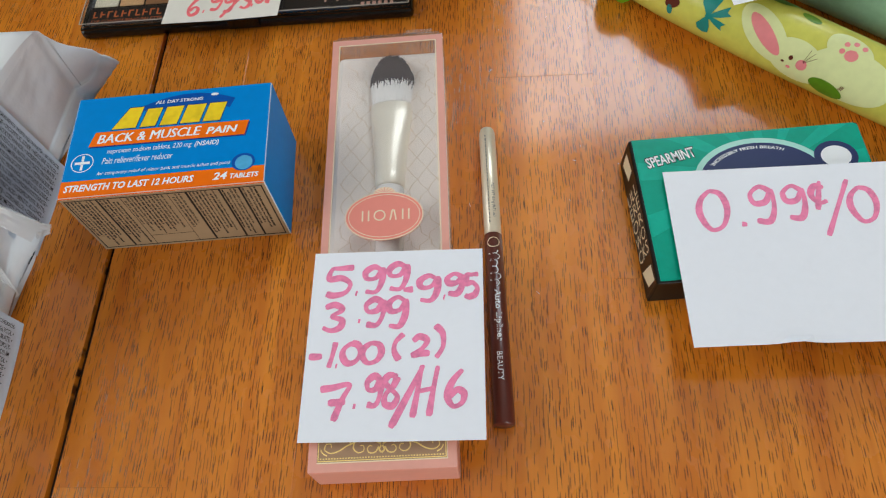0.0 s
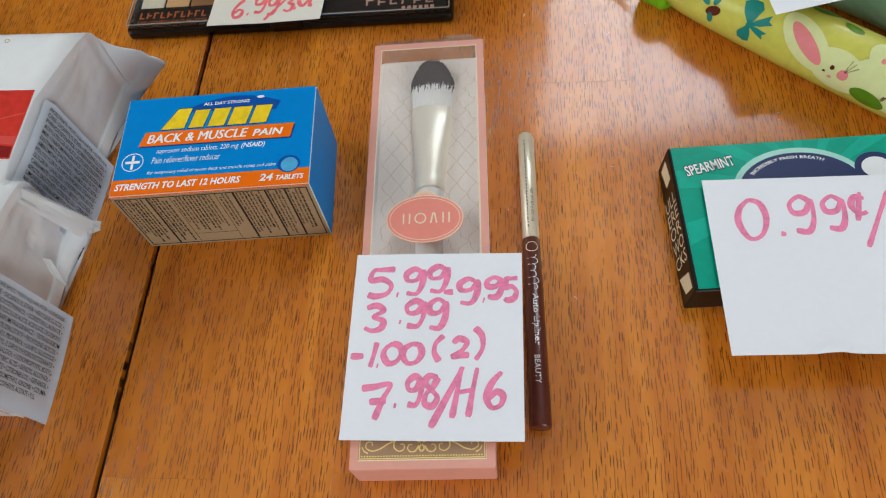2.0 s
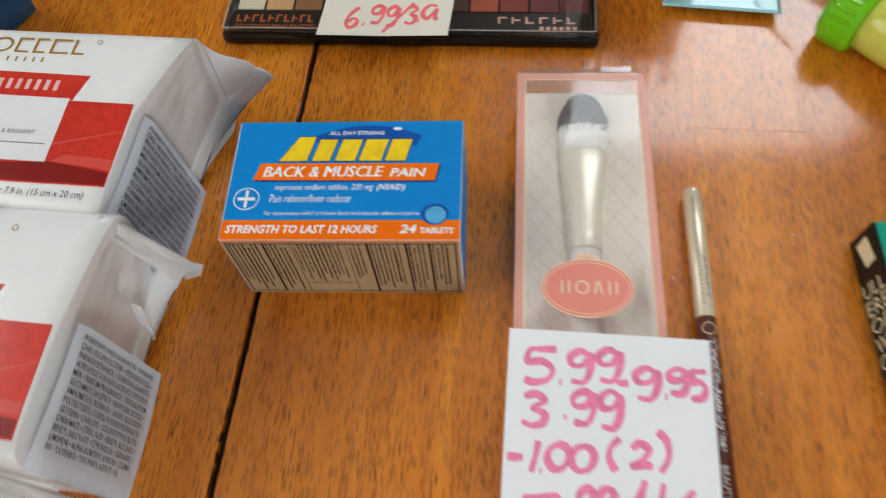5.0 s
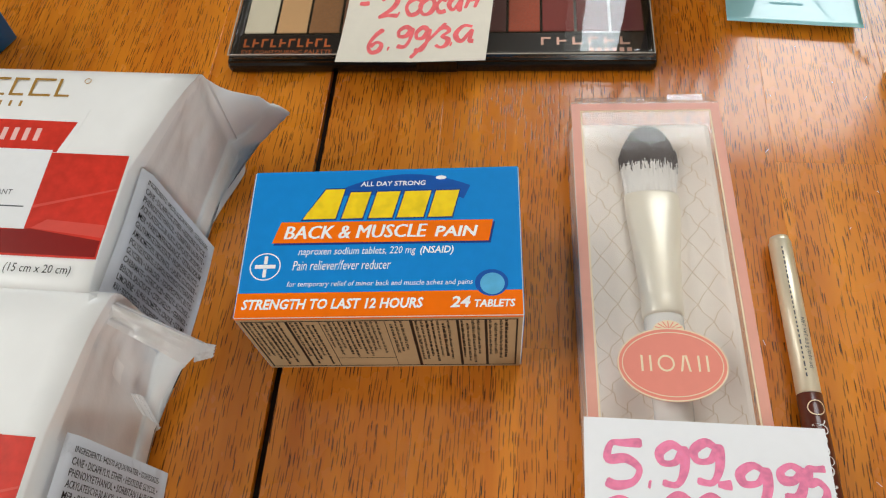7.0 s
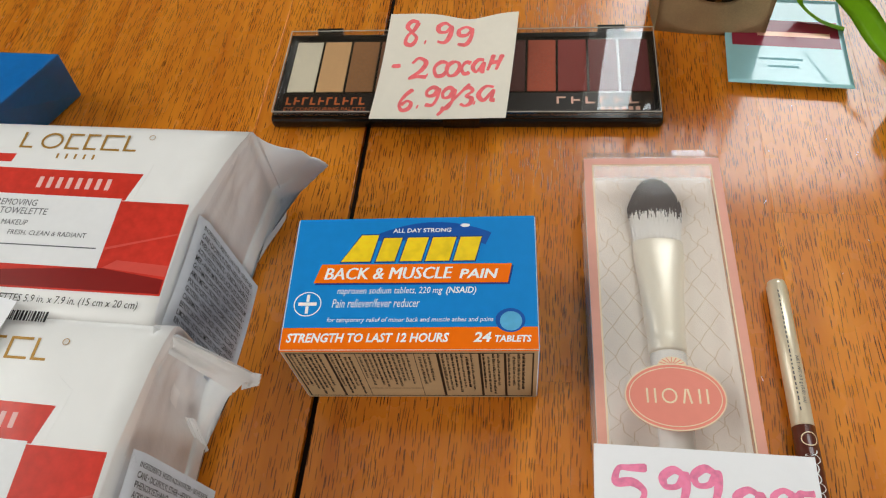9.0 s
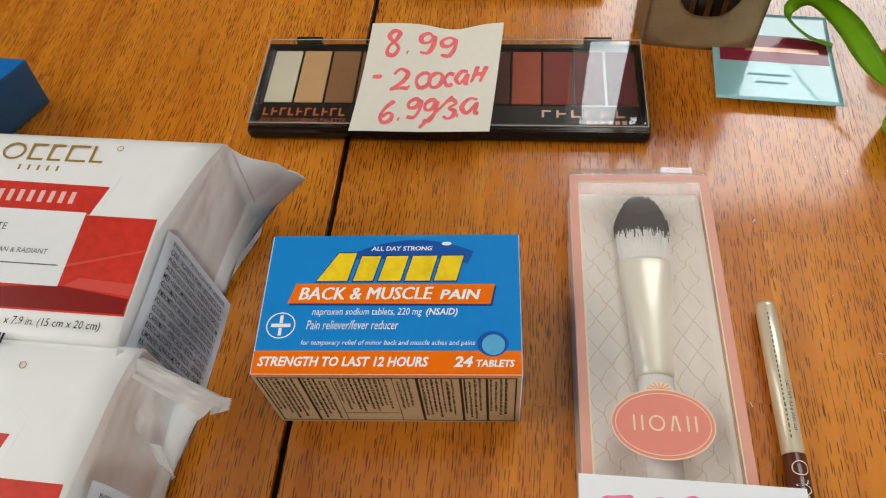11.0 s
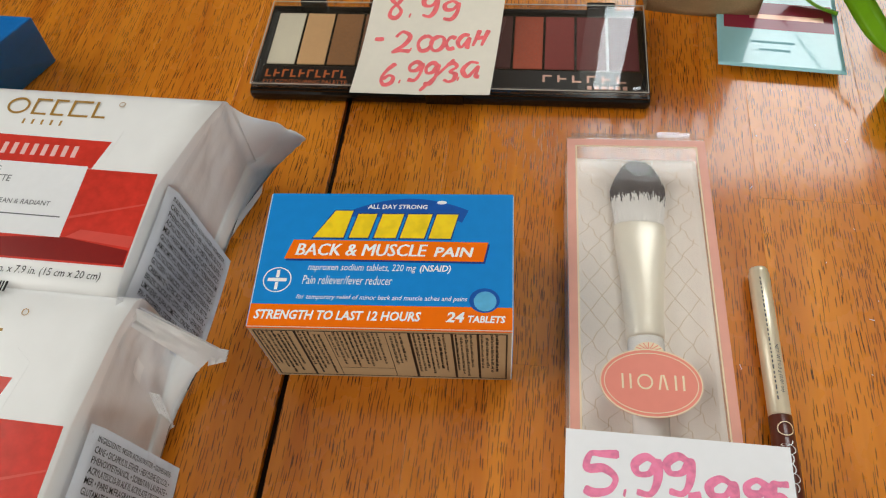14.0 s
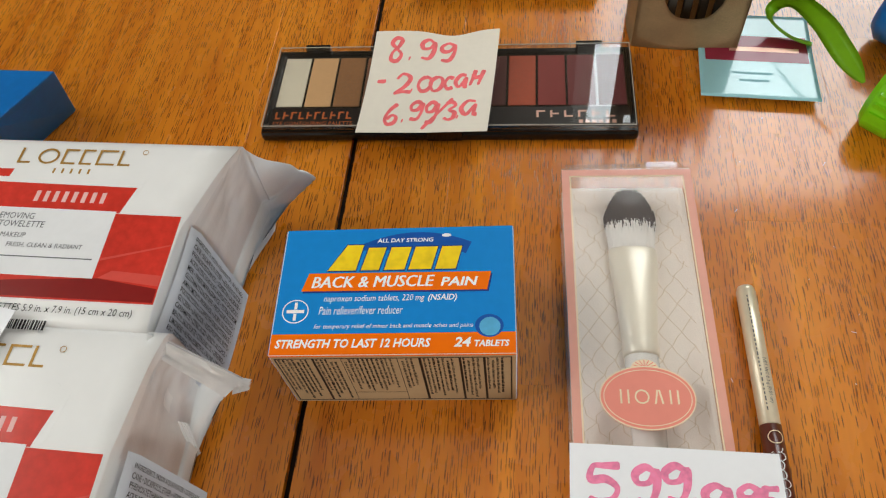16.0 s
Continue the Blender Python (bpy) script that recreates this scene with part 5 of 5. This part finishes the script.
def sage_tube():
    t = thing("printed_tube", FLAT, "sage green printed film tube with a blue cap", "toy tube")
    a, b = Vector((0.128, 0.300, 0.0152)), Vector((0.33, 0.110, 0.0152))
    pts = [tuple(a.lerp(b, i / 16)) for i in range(17)]
    radii = [0.0150 - (0.004 * (1 - i / 2) if i < 2 else 0) for i in range(17)]
    film = part("film", tube(pts, radii, 36), SAGE, t, "sage green film", True)
    axis = (b - a).normalized()
    part("cap", tube([tuple(a - axis * s) for s in (-0.002, 0.001, 0.02, 0.024)], [0.011, 0.0135, 0.013, 0.009], 28), BLUE_PLASTIC, t, "blue plastic cap", True)
    for i in range(9):
        q = a.lerp(b, 0.18 + 0.06 * i)
        bm = bmesh.new()
        ang = 0.9 + 0.5 * math.sin(i * 2.1)
        side = Vector((-axis.y, axis.x, 0))
        c = q + 0.0143 * (-side * math.cos(ang) + Vector((0, 0, 1)) * math.sin(ang))
        bmesh.ops.create_icosphere(bm, subdivisions=2, radius=1, matrix=Matrix.Translation(c) @ Matrix.Diagonal((0.004, 0.003, 0.0016, 1)))
        part("print", bm, YELLOW_GREEN if i % 2 else BOW, film)


sage_tube()
price_note("white paper note lying across the printed tubes", pose(0.1340, 0.2095, 0.0345, 4, -3, 7), 70.0, 50.0, lambda u, v: 0.4 * math.sin(3 * u), [], MARKER, PAPER, 1.8)


def gold_pouch():
    """A glittery gift pouch: a low front with a dipping rim, high sides, a dark inside."""
    t = thing("gift_pouch", pose(0.0, 0.3155, 0, 0, 0, -7.5), "taupe glitter gift pouch standing open", "pouch")
    W, D = 0.0485, 0.04

    def wall(pts_fn, name, mat, label="", n=20):
        bm, rows = bmesh.new(), []
        for j in range(9):
            rows.append([bm.verts.new(pts_fn(i / n, j / 8)) for i in range(n + 1)])
        for a, b in zip(rows, rows[1:]):
            for k in range(n):
                bm.faces.new((a[k], a[k + 1], b[k + 1], b[k]))
        bmesh.ops.solidify(bm, geom=bm.faces[:], thickness=0.0009)
        return part(name, bm, mat, t, label, True)

    wall(lambda u, v: Vector((W * u, -0.004 * math.sin(math.pi * u) * (0.3 + v) + 0.004 * v, (0.0185 + 0.086 * abs(2 * u - 1) ** 3.6) * v)), "front", GLITTER, "taupe glitter front with a dipped rim")
    wall(lambda u, v: Vector((0.0 - 0.003 * math.sin(math.pi * u), D * u, 0.105 * v)), "side", GLITTER)
    wall(lambda u, v: Vector((W + 0.003 * math.sin(math.pi * u), D * u, 0.105 * v)), "side", GLITTER)
    wall(lambda u, v: Vector((W * u, D + 0.002 * math.sin(math.pi * u), 0.112 * v)), "back", GLITTER)
    part("base", box(0.001, W - 0.001, 0.0, D, 0.0, 0.001), GLITTER, t)
    for k in range(5):
        part("stick", box(0.008 + k * 0.007, 0.012 + k * 0.007, 0.012, 0.016, 0.001, 0.098 + 0.004 * (k % 3), 0.0006), DARK_LINING, t, "dark slim packet inside")


gold_pouch()


def gift_tag():
    t = thing("gift_tag", pose(0.0262, 0.2777, 0.0004, 0, 0, -7.5), "glossy mint card tag with a maroon band", "tag")
    bm, surface = sheet(51.0, 58.0, lambda u, v: 0.4 + 3.6 * (1 - v) ** 1.6, FLAT, 0.0004)
    card = part("card", bm, MINT, t, "", True)

    def patch(x0, y0, x1, y1, mat, lift, label="", n=16):
        bm = bmesh.new()
        rows = [[bm.verts.new(surface(x0 + (x1 - x0) * i / n, y0 + (y1 - y0) * j / 4, lift)) for i in range(n + 1)] for j in range(5)]
        for a, b in zip(rows, rows[1:]):
            for k in range(n):
                bm.faces.new((a[k], a[k + 1], b[k + 1], b[k]))
        return part("print", bm, mat, card, label)

    patch(3, 25, 48.8, 43, MAROON, 0.06, "maroon band")
    patch(14, 32, 45, 35.0, ROSE_GOLD, 0.1, "pale bar in place of the mark")
    for x0, x1, y in ((14, 32, 16), (17, 30, 11)):
        patch(x0, y, x1, y + 1.3, PALE_INK, 0.06, "grey bar of unreadable print")


gift_tag()


def ribbon():
    line = smooth_line([(0.0815, 0.3080, 0.0030), (0.0720, 0.3130, 0.0040), (0.0640, 0.3205, 0.0080), (0.0655, 0.3235, 0.0140), (0.0725, 0.3190, 0.0190), (0.0790, 0.3020, 0.0210), (0.0830, 0.2860, 0.0200), (0.0870, 0.2740, 0.0180), (0.0888, 0.2690, 0.0170)], 8)
    bm, rows = bmesh.new(), []
    for i, q in enumerate(line):
        d = (line[min(i + 1, len(line) - 1)] - line[max(i - 1, 0)]).normalized()
        s = i / (len(line) - 1)
        half = 0.0030 + 0.0018 * math.sin(math.pi * min(1, max(0, (s - 0.45) / 0.5))) - 0.0022 * max(0, (s - 0.80) / 0.20)
        side = (Matrix.Rotation(0.35 + 0.3 * math.sin(3 * s), 3, d) @ d.cross(Vector((0, 0, 1)))).normalized() * half
        rows.append([bm.verts.new(q + side * k) for k in (1, 0.33, -0.33, -1)])
    for a, b in zip(rows, rows[1:]):
        for k in range(3):
            bm.faces.new((a[k], a[k + 1], b[k + 1], b[k]))
    bmesh.ops.solidify(bm, geom=bm.faces[:], thickness=0.0002)
    ob = part("ribbon", bm, RIBBON, None, "", True)
    tagged(ob, "looped green satin ribbon tied to the tag", "ribbon")


ribbon()


def far_case():
    t = thing("compact_case", pose(-0.106, 0.357, 0, 0, 0, -3), "flat glossy black case on the table", "case")
    part("base", box(0, 0.094, 0, 0.05, 0, 0.006, 0.002, 3), BLACK_PLASTIC, t)
    part("lid", box(0.0005, 0.0935, 0.0005, 0.0495, 0.0062, 0.011, 0.0018, 3), BLACK_PLASTIC, t)


far_case()


def blue_carton():
    """A blue carton lying at a slant, one ridge towards the table's middle."""
    t = thing("blue_carton", pose(-0.2645, 0.2835, 0, 0, 0, 0), "glossy blue wedge-shaped carton with silver print", "carton")
    bm = bmesh.new()
    low = [bm.verts.new(c) for c in ((-0.006, 0.004, 0), (-0.030, -0.038, 0), (-0.16, -0.030, 0), (-0.14, 0.03, 0))]
    up = [bm.verts.new(c) for c in ((0, 0, 0.030), (-0.016, -0.038, 0.034), (-0.155, -0.034, 0.034), (-0.15, 0.014, 0.030))]
    bm.faces.new(low[::-1]), bm.faces.new(up)
    for k in range(4):
        bm.faces.new((low[k], low[(k + 1) % 4], up[(k + 1) % 4], up[k]))
    bmesh.ops.bevel(bm, geom=bm.edges[:], offset=0.0008, segments=2, profile=0.5, affect="EDGES")
    body = part("body", bm, BLUE_PLASTIC, t, "blue glossy card")
    lines = bmesh.new()
    for k in range(6):
        box(-0.045 + k * 0.0035, -0.0428 + k * 0.0035, -0.0135, -0.0115, 0.0318, 0.0330, bm=lines)
    part("print", lines, SILVER, body, "silver bars in place of the mark")


blue_carton()
lay_staves()


def table_dust():
    """Pale crumbs and lint on the lacquer."""
    rng, bm = random.Random(21), bmesh.new()
    for _ in range(26):
        x, y, a = rng.uniform(0.01, 0.14), rng.uniform(0.10, 0.27), rng.uniform(0, math.tau)
        l, w = rng.choice((0.0002, 0.0003, 0.0004, 0.0009)), rng.uniform(0.00008, 0.00016)
        c, n = math.cos(a), math.sin(a)
        prism([(x + u * l * c - v * w * n, y + u * l * n + v * w * c) for u, v in ((-1, -1), (1, -0.6), (1, 0.6), (-1, 1))], 0.0, 0.00012, FLAT, bm)
    tagged(part("dust", bm, PAPER), "pale crumbs and lint scattered on the table", "dust", kind="stuff")


table_dust()
